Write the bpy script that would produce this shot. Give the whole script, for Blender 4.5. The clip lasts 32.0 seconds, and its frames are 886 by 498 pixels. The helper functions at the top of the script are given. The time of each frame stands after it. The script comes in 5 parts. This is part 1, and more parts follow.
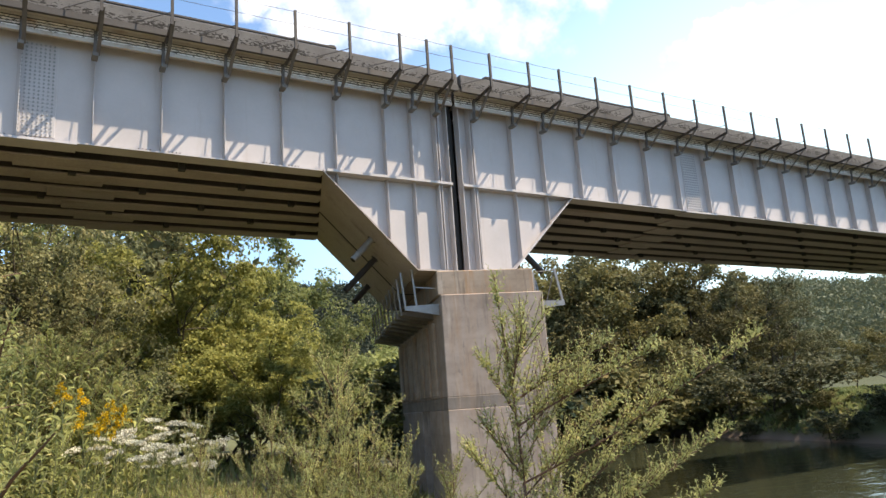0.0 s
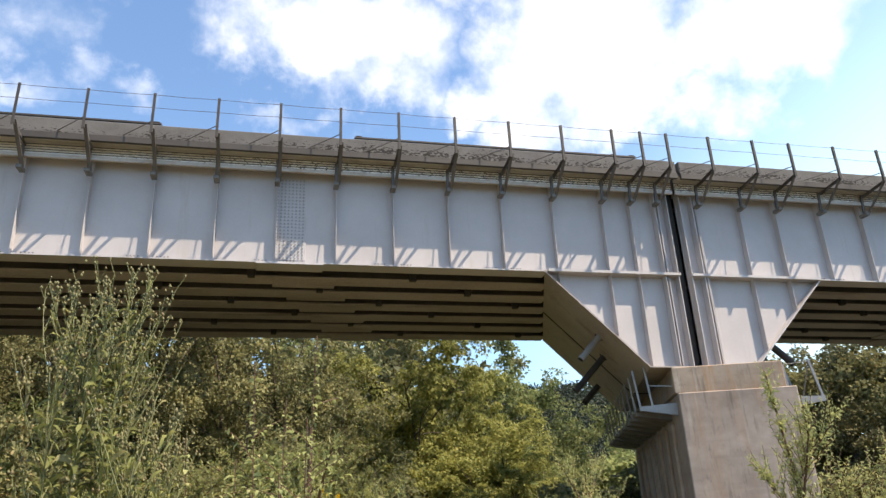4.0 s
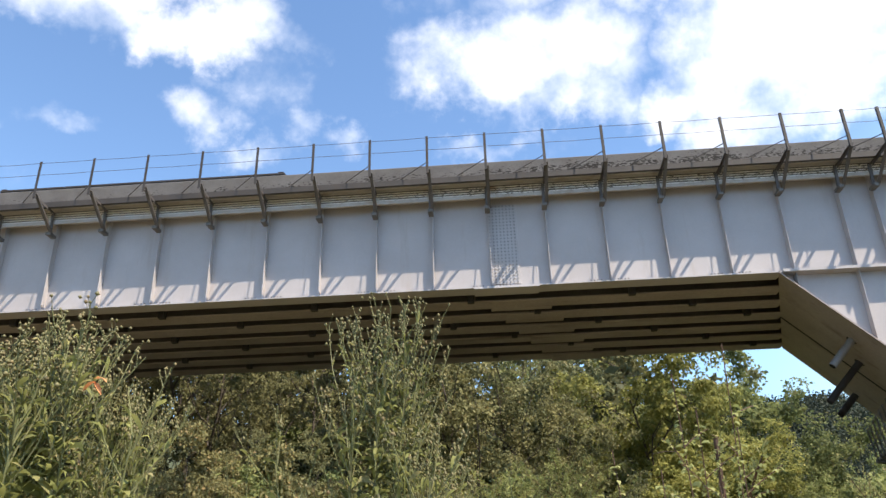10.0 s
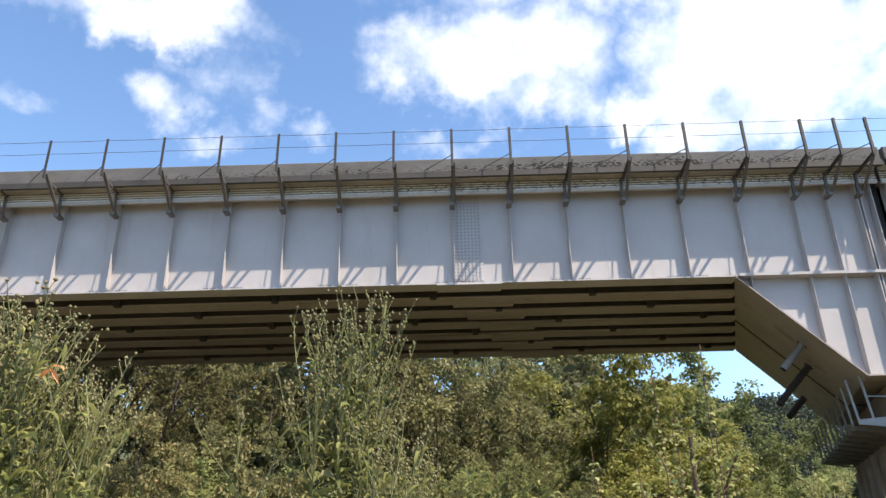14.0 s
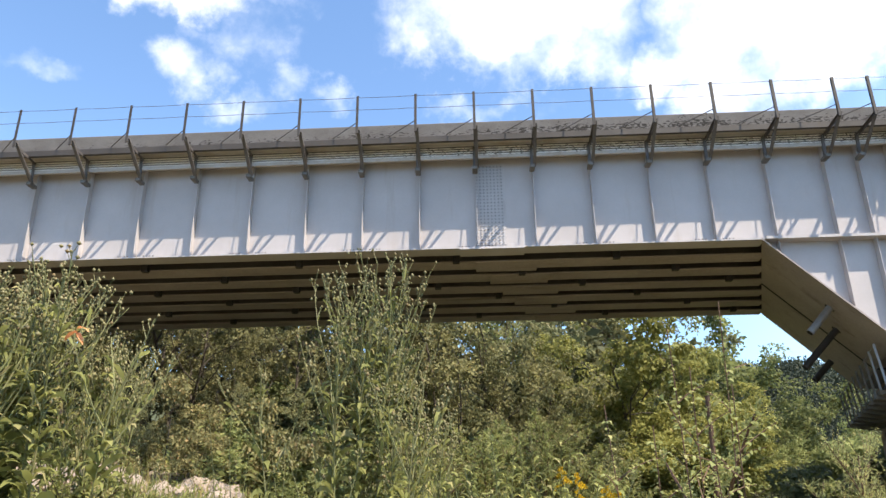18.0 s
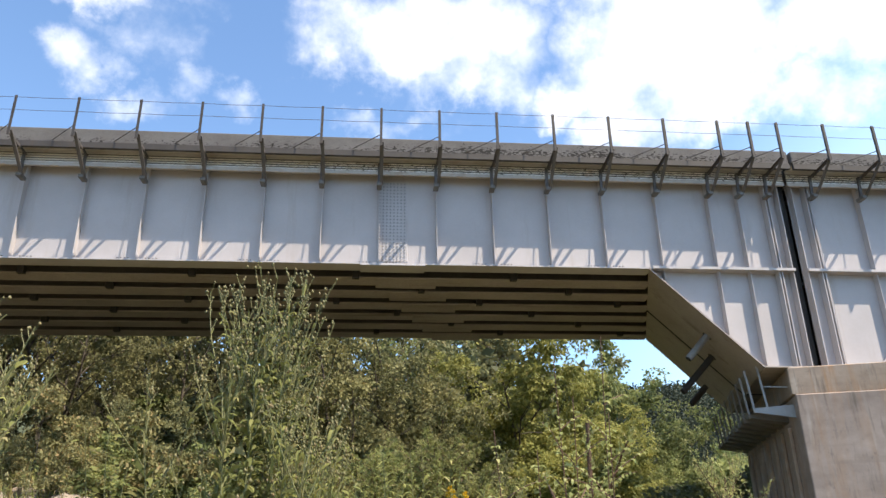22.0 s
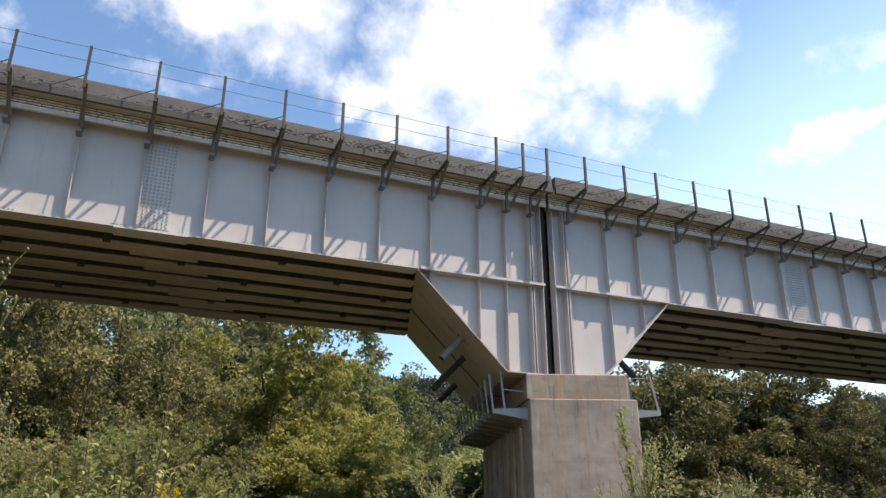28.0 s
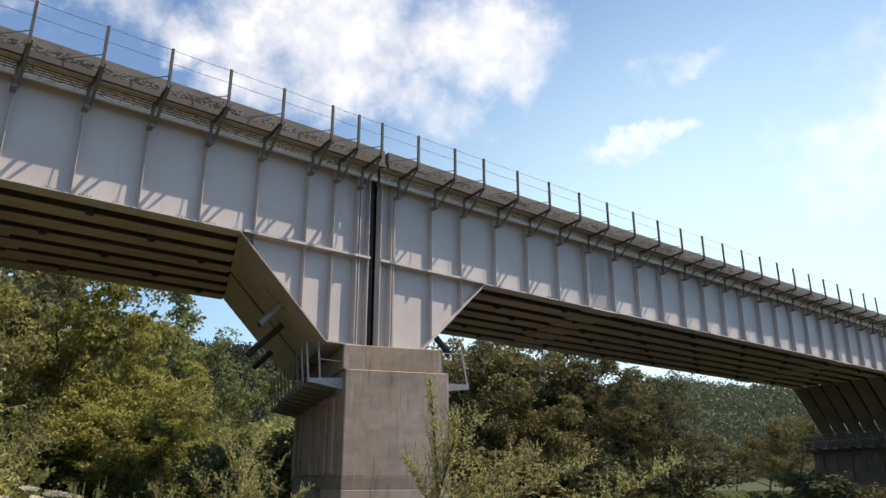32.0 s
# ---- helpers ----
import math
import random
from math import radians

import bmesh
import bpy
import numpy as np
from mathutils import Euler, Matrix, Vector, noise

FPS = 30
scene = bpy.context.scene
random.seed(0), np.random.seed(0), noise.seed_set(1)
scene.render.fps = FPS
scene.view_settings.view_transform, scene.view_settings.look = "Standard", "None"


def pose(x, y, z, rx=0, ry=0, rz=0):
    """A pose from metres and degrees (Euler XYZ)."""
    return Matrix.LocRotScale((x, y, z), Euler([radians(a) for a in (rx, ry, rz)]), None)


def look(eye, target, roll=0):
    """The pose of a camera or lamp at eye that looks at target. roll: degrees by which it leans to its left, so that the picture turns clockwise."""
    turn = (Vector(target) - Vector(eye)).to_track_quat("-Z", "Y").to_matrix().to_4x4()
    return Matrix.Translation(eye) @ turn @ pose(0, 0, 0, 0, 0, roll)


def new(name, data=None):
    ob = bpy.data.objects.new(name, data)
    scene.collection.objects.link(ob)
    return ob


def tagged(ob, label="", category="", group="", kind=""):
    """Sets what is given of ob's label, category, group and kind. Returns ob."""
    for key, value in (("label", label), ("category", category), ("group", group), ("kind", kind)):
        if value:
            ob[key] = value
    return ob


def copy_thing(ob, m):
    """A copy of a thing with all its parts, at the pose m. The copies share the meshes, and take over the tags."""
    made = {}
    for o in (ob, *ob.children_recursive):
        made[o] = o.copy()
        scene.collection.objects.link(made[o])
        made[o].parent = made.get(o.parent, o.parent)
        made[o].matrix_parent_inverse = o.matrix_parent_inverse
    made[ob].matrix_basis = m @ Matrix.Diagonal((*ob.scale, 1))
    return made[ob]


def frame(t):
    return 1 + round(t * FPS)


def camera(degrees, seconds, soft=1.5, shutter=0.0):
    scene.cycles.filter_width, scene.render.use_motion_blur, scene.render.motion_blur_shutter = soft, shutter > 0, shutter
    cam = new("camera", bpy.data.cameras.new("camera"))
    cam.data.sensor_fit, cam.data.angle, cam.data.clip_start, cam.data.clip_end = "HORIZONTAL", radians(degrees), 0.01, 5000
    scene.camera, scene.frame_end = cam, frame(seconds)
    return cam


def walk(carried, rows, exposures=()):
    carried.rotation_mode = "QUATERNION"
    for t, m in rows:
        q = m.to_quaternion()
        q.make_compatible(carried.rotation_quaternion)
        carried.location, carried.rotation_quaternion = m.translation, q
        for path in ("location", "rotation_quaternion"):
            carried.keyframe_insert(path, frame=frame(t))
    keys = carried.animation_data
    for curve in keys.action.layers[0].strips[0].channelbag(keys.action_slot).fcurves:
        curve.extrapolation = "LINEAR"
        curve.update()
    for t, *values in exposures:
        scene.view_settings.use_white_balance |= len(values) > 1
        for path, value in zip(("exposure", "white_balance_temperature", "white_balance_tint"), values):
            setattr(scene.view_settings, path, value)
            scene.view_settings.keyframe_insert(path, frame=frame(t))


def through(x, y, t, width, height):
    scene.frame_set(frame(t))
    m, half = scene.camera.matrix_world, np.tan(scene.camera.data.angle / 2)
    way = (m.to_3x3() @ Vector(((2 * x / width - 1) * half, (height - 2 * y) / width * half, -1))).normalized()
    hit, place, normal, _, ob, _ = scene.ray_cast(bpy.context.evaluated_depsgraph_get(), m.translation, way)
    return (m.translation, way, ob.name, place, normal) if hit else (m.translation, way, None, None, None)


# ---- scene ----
cam = camera(63.05, 32.0)


def aim(x, y, z, yaw, pitch, roll):
    a, b = radians(yaw), radians(pitch)
    d = Vector((-math.sin(a) * math.cos(b), math.cos(a) * math.cos(b), math.sin(b)))
    return look((x, y, z), Vector((x, y, z)) + d, roll)


# seconds, eye x, y, z, yaw, pitch, roll
PATH = [
    (0, -10.125, -17.386, 1.573, -30.84, 12.58, -4.03),
    (0.5, -10.136, -17.330, 1.589, -27.79, 13.11, -3.55),
    (1, -10.139, -17.319, 1.595, -25.31, 13.89, -3.41),
    (1.5, -10.148, -17.278, 1.608, -23.34, 14.76, -2.61),
    (2, -10.167, -17.265, 1.618, -20.58, 16.50, -2.08),
    (2.5, -10.172, -17.251, 1.621, -17.88, 18.40, -2.14),
    (3, -10.178, -17.272, 1.635, -15.31, 20.11, -2.79),
    (3.5, -10.172, -17.286, 1.617, -13.19, 21.10, -2.63),
    (5.5, -10.303, -17.437, 1.590, -14.86, 21.89, -3.45),
    (6, -10.297, -17.407, 1.584, -15.98, 22.22, -3.32),
    (6.5, -10.337, -17.427, 1.584, -14.39, 22.52, -3.03),
    (7, -10.365, -17.397, 1.586, -8.17, 23.35, -1.74),
    (7.5, -10.386, -17.345, 1.590, -1.30, 24.01, -0.94),
    (8, -10.393, -17.336, 1.593, 2.68, 24.08, -0.62),
    (8.5, -10.394, -17.356, 1.596, 4.68, 24.02, -0.81),
    (9, -10.386, -17.430, 1.598, 5.06, 23.74, -1.08),
    (9.5, -10.400, -17.350, 1.597, 4.64, 23.77, -1.38),
    (10, -10.406, -17.322, 1.597, 4.13, 23.64, -1.55),
    (10.5, -10.405, -17.304, 1.596, 4.07, 23.62, -1.51),
    (11, -10.406, -17.321, 1.596, 3.87, 23.60, -1.54),
    (11.5, -10.411, -17.320, 1.596, 3.75, 23.49, -1.52),
    (12, -10.412, -17.306, 1.596, 3.74, 23.32, -1.46),
    (12.5, -10.409, -17.303, 1.598, 3.59, 23.18, -1.23),
    (13, -10.390, -17.305, 1.598, 2.95, 23.15, -1.23),
    (13.5, -10.430, -17.317, 1.598, 1.43, 23.20, -1.37),
    (15.5, -10.433, -17.322, 1.594, 0.56, 23.26, -1.02),
    (16, -10.421, -17.314, 1.594, 1.03, 23.22, -0.91),
    (16.5, -10.404, -17.306, 1.594, 1.53, 23.13, -1.09),
    (17, -10.417, -17.305, 1.594, 2.43, 22.76, -0.92),
    (17.5, -10.422, -17.301, 1.595, 2.87, 21.20, -1.03),
    (18, -10.417, -17.296, 1.595, 2.97, 20.46, -0.68),
    (18.5, -10.415, -17.298, 1.597, 2.79, 20.27, -0.37),
    (19, -10.399, -17.315, 1.598, 2.05, 20.60, -0.50),
    (19.5, -10.424, -17.311, 1.597, 0.76, 20.97, -0.67),
    (20, -10.428, -17.306, 1.596, -0.39, 21.41, -0.70),
    (20.5, -10.429, -17.313, 1.595, -1.05, 21.75, -0.71),
    (21, -10.438, -17.329, 1.595, -1.35, 22.06, -0.44),
    (21.5, -10.433, -17.340, 1.595, -3.48, 22.01, -0.50),
    (22, -10.423, -17.343, 1.596, -5.48, 21.63, -0.93),
    (22.5, -10.406, -17.330, 1.598, -6.05, 21.39, -0.95),
    (23, -10.400, -17.316, 1.600, -5.68, 21.26, -0.54),
    (23.5, -10.435, -17.335, 1.609, -4.84, 21.23, -0.43),
    (24, -10.459, -17.346, 1.618, -4.69, 21.37, 0.07),
    (24.5, -10.473, -17.357, 1.628, -4.93, 21.53, 0.20),
    (26.5, -10.418, -17.309, 1.673, -10.57, 21.37, 0.54),
    (27, -10.411, -17.256, 1.683, -17.78, 20.85, -0.05),
    (27.5, -10.309, -17.281, 1.695, -21.83, 20.61, -0.55),
    (28, -10.198, -17.280, 1.700, -23.95, 20.41, -0.07),
    (28.5, -10.147, -17.328, 1.681, -24.66, 19.93, 0.23),
    (29, -10.105, -17.360, 1.661, -24.02, 19.54, 0.32),
    (29.5, -10.086, -17.385, 1.653, -24.92, 19.01, -0.02),
    (30, -10.106, -17.354, 1.665, -27.04, 18.49, -0.35),
    (30.5, -10.133, -17.345, 1.670, -30.76, 17.87, -0.78),
    (31, -10.167, -17.350, 1.677, -33.91, 17.75, -0.55),
    (31.5, -10.216, -17.374, 1.674, -36.45, 17.97, -0.38),
    (32, -10.259, -17.370, 1.669, -38.41, 18.16, -0.10),
]
walk(cam, [(r[0], aim(*r[1:])) for r in PATH],
     [(t, e, k, 13) for t, e, k in ((0, 1.3, 7900), (2, 1.42, 7850), (3, 1.35, 7800), (6, 1.12, 7600), (9, 1.16, 7300), (13, 1.21, 7300), (16, 1.23, 7300), (19, 1.44, 7350), (22, 1.26, 7380), (24, 1.26, 7420), (26, 1.24, 7500), (28, .98, 7600), (30, 1.02, 7750), (32, .66, 7800))])

# ---------------------------------------------------------------- light
SUN_WAY = Vector((1.5, -1.0, 2.75)).normalized()
sun_data = bpy.data.lights.new("sun", "SUN")
sun_data.energy, sun_data.angle, sun_data.color = 3.9, radians(0.5), (1.0, 0.95, 0.86)
sun = new("sun", sun_data)
sun.matrix_world = look((30, -20, 60), Vector((30, -20, 60)) - SUN_WAY)


def make_sky():
    w = bpy.data.worlds.new("sky")
    w.use_nodes = True
    scene.world = w
    nt = w.node_tree
    nt.nodes.clear()
    N = lambda kind, **kw: node(nt, kind, **kw)
    L = nt.links.new
    out, bg = N("ShaderNodeOutputWorld"), N("ShaderNodeBackground")
    bg.inputs["Strength"].default_value = 0.14
    sky = N("ShaderNodeTexSky", sky_type="NISHITA", sun_disc=False, sun_elevation=math.asin(SUN_WAY.z),
            sun_rotation=math.atan2(SUN_WAY.x, SUN_WAY.y), air_density=1.0, dust_density=0.0, ozone_density=2.5)
    co = N("ShaderNodeTexCoord")
    # cumulus: a few soft masses, broken up by noise in the direction
    big, fine = N("ShaderNodeTexNoise"), N("ShaderNodeTexNoise")
    for n, s, d in ((big, 5.0, 5.0), (fine, 17.0, 8.0)):
        n.inputs["Scale"].default_value, n.inputs["Detail"].default_value = s, d
        n.inputs["Roughness"].default_value = 0.6
        L(co.outputs["Generated"], n.inputs["Vector"])
    warp, shift, bent = N("ShaderNodeTexNoise"), N("ShaderNodeVectorMath", operation="SUBTRACT"), N("ShaderNodeVectorMath", operation="MULTIPLY_ADD")
    warp.inputs["Scale"].default_value, warp.inputs["Detail"].default_value, warp.inputs["Roughness"].default_value = 7.0, 6.0, 0.62
    L(co.outputs["Generated"], warp.inputs["Vector"])
    L(warp.outputs["Color"], shift.inputs[0])
    shift.inputs[1].default_value = (0.5, 0.5, 0.5)
    L(shift.outputs[0], bent.inputs[0])
    bent.inputs[1].default_value = (0.17, 0.17, 0.17)
    L(co.outputs["Generated"], bent.inputs[2])
    total = None
    for az, el, rx, ry, w8 in CLOUDS:
        a, e = radians(az), radians(el)
        c = Vector((-math.sin(a) * math.cos(e), math.cos(a) * math.cos(e), math.sin(e)))
        side, up = Vector((math.cos(a), math.sin(a), 0)), None
        up = side.cross(c) * -1 if side.cross(c).z < 0 else side.cross(c)
        d1, d2, d0 = (N("ShaderNodeVectorMath", operation="DOT_PRODUCT") for _ in range(3))
        for d, v in ((d1, side / radians(rx)), (d2, up / radians(ry)), (d0, c)):
            L(bent.outputs[0], d.inputs[0])
            d.inputs[1].default_value = v
        q1, q2 = N("ShaderNodeMath", operation="POWER"), N("ShaderNodeMath", operation="POWER")
        for q, d in ((q1, d1), (q2, d2)):
            ab = N("ShaderNodeMath", operation="ABSOLUTE")
            L(d.outputs["Value"], ab.inputs[0])
            L(ab.outputs[0], q.inputs[0])
            q.inputs[1].default_value = 2.0
        s = N("ShaderNodeMath", operation="ADD")
        L(q1.outputs[0], s.inputs[0])
        L(q2.outputs[0], s.inputs[1])
        fall = N("ShaderNodeMapRange")
        fall.inputs["From Min"].default_value, fall.inputs["From Max"].default_value = 0.0, 1.6
        fall.inputs["To Min"].default_value, fall.inputs["To Max"].default_value = w8, 0.0
        L(s.outputs[0], fall.inputs["Value"])
        front = N("ShaderNodeMath", operation="GREATER_THAN")
        L(d0.outputs["Value"], front.inputs[0])
        front.inputs[1].default_value = 0.2
        m = N("ShaderNodeMath", operation="MULTIPLY")
        L(fall.outputs[0], m.inputs[0])
        L(front.outputs[0], m.inputs[1])
        if total is None:
            total = m
        else:
            mx = N("ShaderNodeMath", operation="MAXIMUM")
            L(total.outputs[0], mx.inputs[0])
            L(m.outputs[0], mx.inputs[1])
            total = mx
    n1 = N("ShaderNodeMath", operation="MULTIPLY_ADD")
    L(big.outputs["Fac"], n1.inputs[0])
    n1.inputs[1].default_value = 1.5
    L(total.outputs[0], n1.inputs[2])
    n2 = N("ShaderNodeMath", operation="MULTIPLY_ADD")
    L(fine.outputs["Fac"], n2.inputs[0])
    n2.inputs[1].default_value = 0.75
    L(n1.outputs[0], n2.inputs[2])
    cover = N("ShaderNodeMapRange", interpolation_type="SMOOTHSTEP")
    cover.inputs["From Min"].default_value, cover.inputs["From Max"].default_value = 1.36, 2.46
    L(n2.outputs[0], cover.inputs["Value"])
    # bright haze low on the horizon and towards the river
    tint = N("ShaderNodeMix", data_type="RGBA")
    body = N("ShaderNodeValToRGB")
    body.color_ramp.elements[0].position, body.color_ramp.elements[0].color = 0.36, (3.5, 4.1, 5.1, 1)
    body.color_ramp.elements[1].position, body.color_ramp.elements[1].color = 0.60, (6.5, 6.7, 7.0, 1)
    soft = N("ShaderNodeMath", operation="MULTIPLY_ADD")
    L(big.outputs["Fac"], soft.inputs[0])
    soft.inputs[1].default_value = 0.5
    half = N("ShaderNodeMath", operation="MULTIPLY")
    L(warp.outputs["Fac"], half.inputs[0])
    half.inputs[1].default_value = 0.5
    L(half.outputs[0], soft.inputs[2])
    L(soft.outputs[0], body.inputs[0])
    L(body.outputs[0], tint.inputs["B"])
    L(cover.outputs[0], tint.inputs["Factor"])
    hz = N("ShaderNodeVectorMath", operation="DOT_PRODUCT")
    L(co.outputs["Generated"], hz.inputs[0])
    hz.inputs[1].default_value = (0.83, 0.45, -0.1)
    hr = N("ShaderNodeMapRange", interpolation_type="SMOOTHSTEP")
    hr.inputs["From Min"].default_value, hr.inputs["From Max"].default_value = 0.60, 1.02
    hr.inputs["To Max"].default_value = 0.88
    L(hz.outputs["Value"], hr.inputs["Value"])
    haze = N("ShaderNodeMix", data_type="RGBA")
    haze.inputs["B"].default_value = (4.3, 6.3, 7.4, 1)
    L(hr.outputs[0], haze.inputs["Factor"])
    deep = N("ShaderNodeHueSaturation")
    deep.inputs["Saturation"].default_value, deep.inputs["Value"].default_value = 1.12, 0.96
    L(sky.outputs[0], deep.inputs["Color"])
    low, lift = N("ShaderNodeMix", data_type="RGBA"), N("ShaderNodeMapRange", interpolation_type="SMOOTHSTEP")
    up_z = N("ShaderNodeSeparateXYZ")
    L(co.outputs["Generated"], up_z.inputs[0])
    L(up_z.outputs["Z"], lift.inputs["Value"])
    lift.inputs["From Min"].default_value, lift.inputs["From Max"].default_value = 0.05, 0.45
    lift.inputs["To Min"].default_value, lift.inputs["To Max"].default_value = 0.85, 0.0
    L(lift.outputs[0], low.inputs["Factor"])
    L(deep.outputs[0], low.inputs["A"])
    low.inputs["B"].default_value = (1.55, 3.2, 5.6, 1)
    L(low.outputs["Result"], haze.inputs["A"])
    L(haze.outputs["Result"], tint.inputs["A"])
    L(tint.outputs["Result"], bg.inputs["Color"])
    L(bg.outputs[0], out.inputs[0])


def node(nt, kind, **kw):
    n = nt.nodes.new(kind)
    for k, v in kw.items():
        setattr(n, k, v)
    return n


# azimuth (left of the bridge's normal), elevation, half widths, weight
CLOUDS = [(27, 39.5, 10, 3.2, 1.0), (34, 42, 5, 3, .9), (20, 36, 4, 3.5, .55), (25, 33.2, 2.5, 2, .5), (17, 32.6, 2, 2.4, .62), (13, 31.5, 2, 1.5, .5), (20, 30.5, 3, 1.5, .45),
          (-4, 38.5, 10, 4.5, 1.1), (-8, 35, 6, 3.5, .9), (-16, 33.5, 3, 2.5, .85), (-27, 36, 9, 7.5, 1.2), (-20, 43, 12, 4, 1.0), (-23, 31, 5, 4, .9), (-33, 33, 6, 5, .8),
          (-10, 44, 14, 4, .9), (0.5, 31.5, 4, 1.2, .5), (-40, 34.5, 7, 5, 1.0), (-36, 29.5, 5, 3, .9), (-29, 31.5, 8, 4, 1.0), (-33, 34, 7, 4, 1.0), (39, 38, 5, 2.6, .75), (-55, 26.5, 4, 1.1, .75), (-62, 31, 6, 1.0, .45), (-70, 22, 6, 5, .85), (-76, 27, 8, 5, .7),
          (40, 47, 8, 4, .7), (37, 30, 4, 1.3, .5), (60, 36, 12, 6, .8), (120, 35, 25, 9, .9), (-150, 40, 30, 10, .9), (-110, 30, 14, 7, .8), (170, 55, 25, 9, .8)]
make_sky()


# ---------------------------------------------------------------- materials
def material(name):
    m = bpy.data.materials.new(name)
    m.use_nodes = True
    nt = m.node_tree
    return m, nt, nt.nodes["Principled BSDF"], nt.links.new


def ramp(nt, stops):
    r = nt.nodes.new("ShaderNodeValToRGB")
    e = r.color_ramp.elements
    while len(e) < len(stops):
        e.new(0.5)
    for el, (p, c) in zip(e, stops):
        el.position, el.color = p, (*c, 1)
    return r


def noise_tex(nt, scale, detail=4.0, rough=0.6, stretch=None):
    co = nt.nodes.new("ShaderNodeTexCoord")
    geo = nt.nodes.new("ShaderNodeNewGeometry")
    n = nt.nodes.new("ShaderNodeTexNoise")
    n.inputs["Scale"].default_value, n.inputs["Detail"].default_value, n.inputs["Roughness"].default_value = scale, detail, rough
    mp = nt.nodes.new("ShaderNodeMapping")
    nt.links.new(geo.outputs["Position"], mp.inputs["Vector"])
    if stretch:
        mp.inputs["Scale"].default_value = stretch
    nt.links.new(mp.outputs[0], n.inputs["Vector"])
    nt.nodes.remove(co)
    return n


def blend(nt, fac, a, b):
    m = nt.nodes.new("ShaderNodeMix")
    m.data_type = "RGBA"
    for s, v in (("Factor", fac), ("A", a), ("B", b)):
        if hasattr(v, "links") or hasattr(v, "is_linked"):
            nt.links.new(v, m.inputs[s])
        else:
            m.inputs[s].default_value = v if s == "Factor" else (*v, 1)
    return m.outputs["Result"]


def bumped(nt, bsdf, height, strength, distance):
    b = nt.nodes.new("ShaderNodeBump")
    b.inputs["Strength"].default_value, b.inputs["Distance"].default_value = strength, distance
    nt.links.new(height, b.inputs["Height"])
    nt.links.new(b.outputs[0], bsdf.inputs["Normal"])


def weathered(name, base, alt, stain, rough, metal=0.0, scale=1.2, amount=0.5, streak=(1, 1, 0.12), bump=0.15, size=0.02, grit=0.18):
    """Base colour broken by large drifts, fine grain and downward streaks."""
    m, nt, b, L = material(name)
    drift, grain, run = noise_tex(nt, scale), noise_tex(nt, scale * 28, 6), noise_tex(nt, scale * 3.5, 5, 0.65, streak)
    r1, r2 = ramp(nt, [(0.35, (0, 0, 0)), (0.68, (1, 1, 1))]), ramp(nt, [(0.56, (0, 0, 0)), (0.74, (amount, amount, amount))])
    L(drift.outputs["Fac"], r1.inputs[0])
    L(run.outputs["Fac"], r2.inputs[0])
    c = blend(nt, r1.outputs[0], base, alt)
    c = blend(nt, r2.outputs[0], c, stain)
    g = ramp(nt, [(0.3, (1 - grit,) * 3), (0.7, (1 + grit * 0.45,) * 3)])
    L(grain.outputs["Fac"], g.inputs[0])
    mul = nt.nodes.new("ShaderNodeMix")
    mul.data_type, mul.blend_type = "RGBA", "MULTIPLY"
    mul.inputs["Factor"].default_value = 1.0
    L(c, mul.inputs["A"])
    L(g.outputs[0], mul.inputs["B"])
    L(mul.outputs["Result"], b.inputs["Base Color"])
    b.inputs["Roughness"].default_value, b.inputs["Metallic"].default_value = rough, metal
    bumped(nt, b, grain.outputs["Fac"], bump, size)
    return m


def leaf_material(name, lo, hi, old, old_share=0.12, through=0.35):
    m, nt, b, L = material(name)
    geo, info = nt.nodes.new("ShaderNodeNewGeometry"), nt.nodes.new("ShaderNodeObjectInfo")
    r = ramp(nt, [(0.0, lo), (1 - old_share, hi), (1.0, old)])
    L(geo.outputs["Random Per Island"], r.inputs[0])
    n = noise_tex(nt, 0.9, 3)
    rr = ramp(nt, [(0.3, (0.7, 0.74, 0.7)), (0.7, (1.15, 1.1, 1.0))])
    L(n.outputs["Fac"], rr.inputs[0])
    mul = nt.nodes.new("ShaderNodeMix")
    mul.data_type, mul.blend_type = "RGBA", "MULTIPLY"
    mul.inputs["Factor"].default_value = 1.0
    L(r.outputs[0], mul.inputs["A"])
    L(rr.outputs[0], mul.inputs["B"])
    hs = nt.nodes.new("ShaderNodeHueSaturation")
    vr = nt.nodes.new("ShaderNodeMapRange")
    vr.inputs["To Min"].default_value, vr.inputs["To Max"].default_value = 0.8, 1.2
    L(info.outputs["Random"], vr.inputs["Value"])
    L(vr.outputs[0], hs.inputs["Value"])
    L(mul.outputs["Result"], hs.inputs["Color"])
    L(hs.outputs[0], b.inputs["Base Color"])
    b.inputs["Roughness"].default_value, b.inputs["Specular IOR Level"].default_value = 0.62, 0.15
    tr, mix = nt.nodes.new("ShaderNodeBsdfTranslucent"), nt.nodes.new("ShaderNodeMixShader")
    mix.inputs[0].default_value = through
    L(hs.outputs[0], tr.inputs["Color"])
    L(b.outputs[0], mix.inputs[1])
    L(tr.outputs[0], mix.inputs[2])
    L(mix.outputs[0], nt.nodes["Material Output"].inputs["Surface"])
    return m


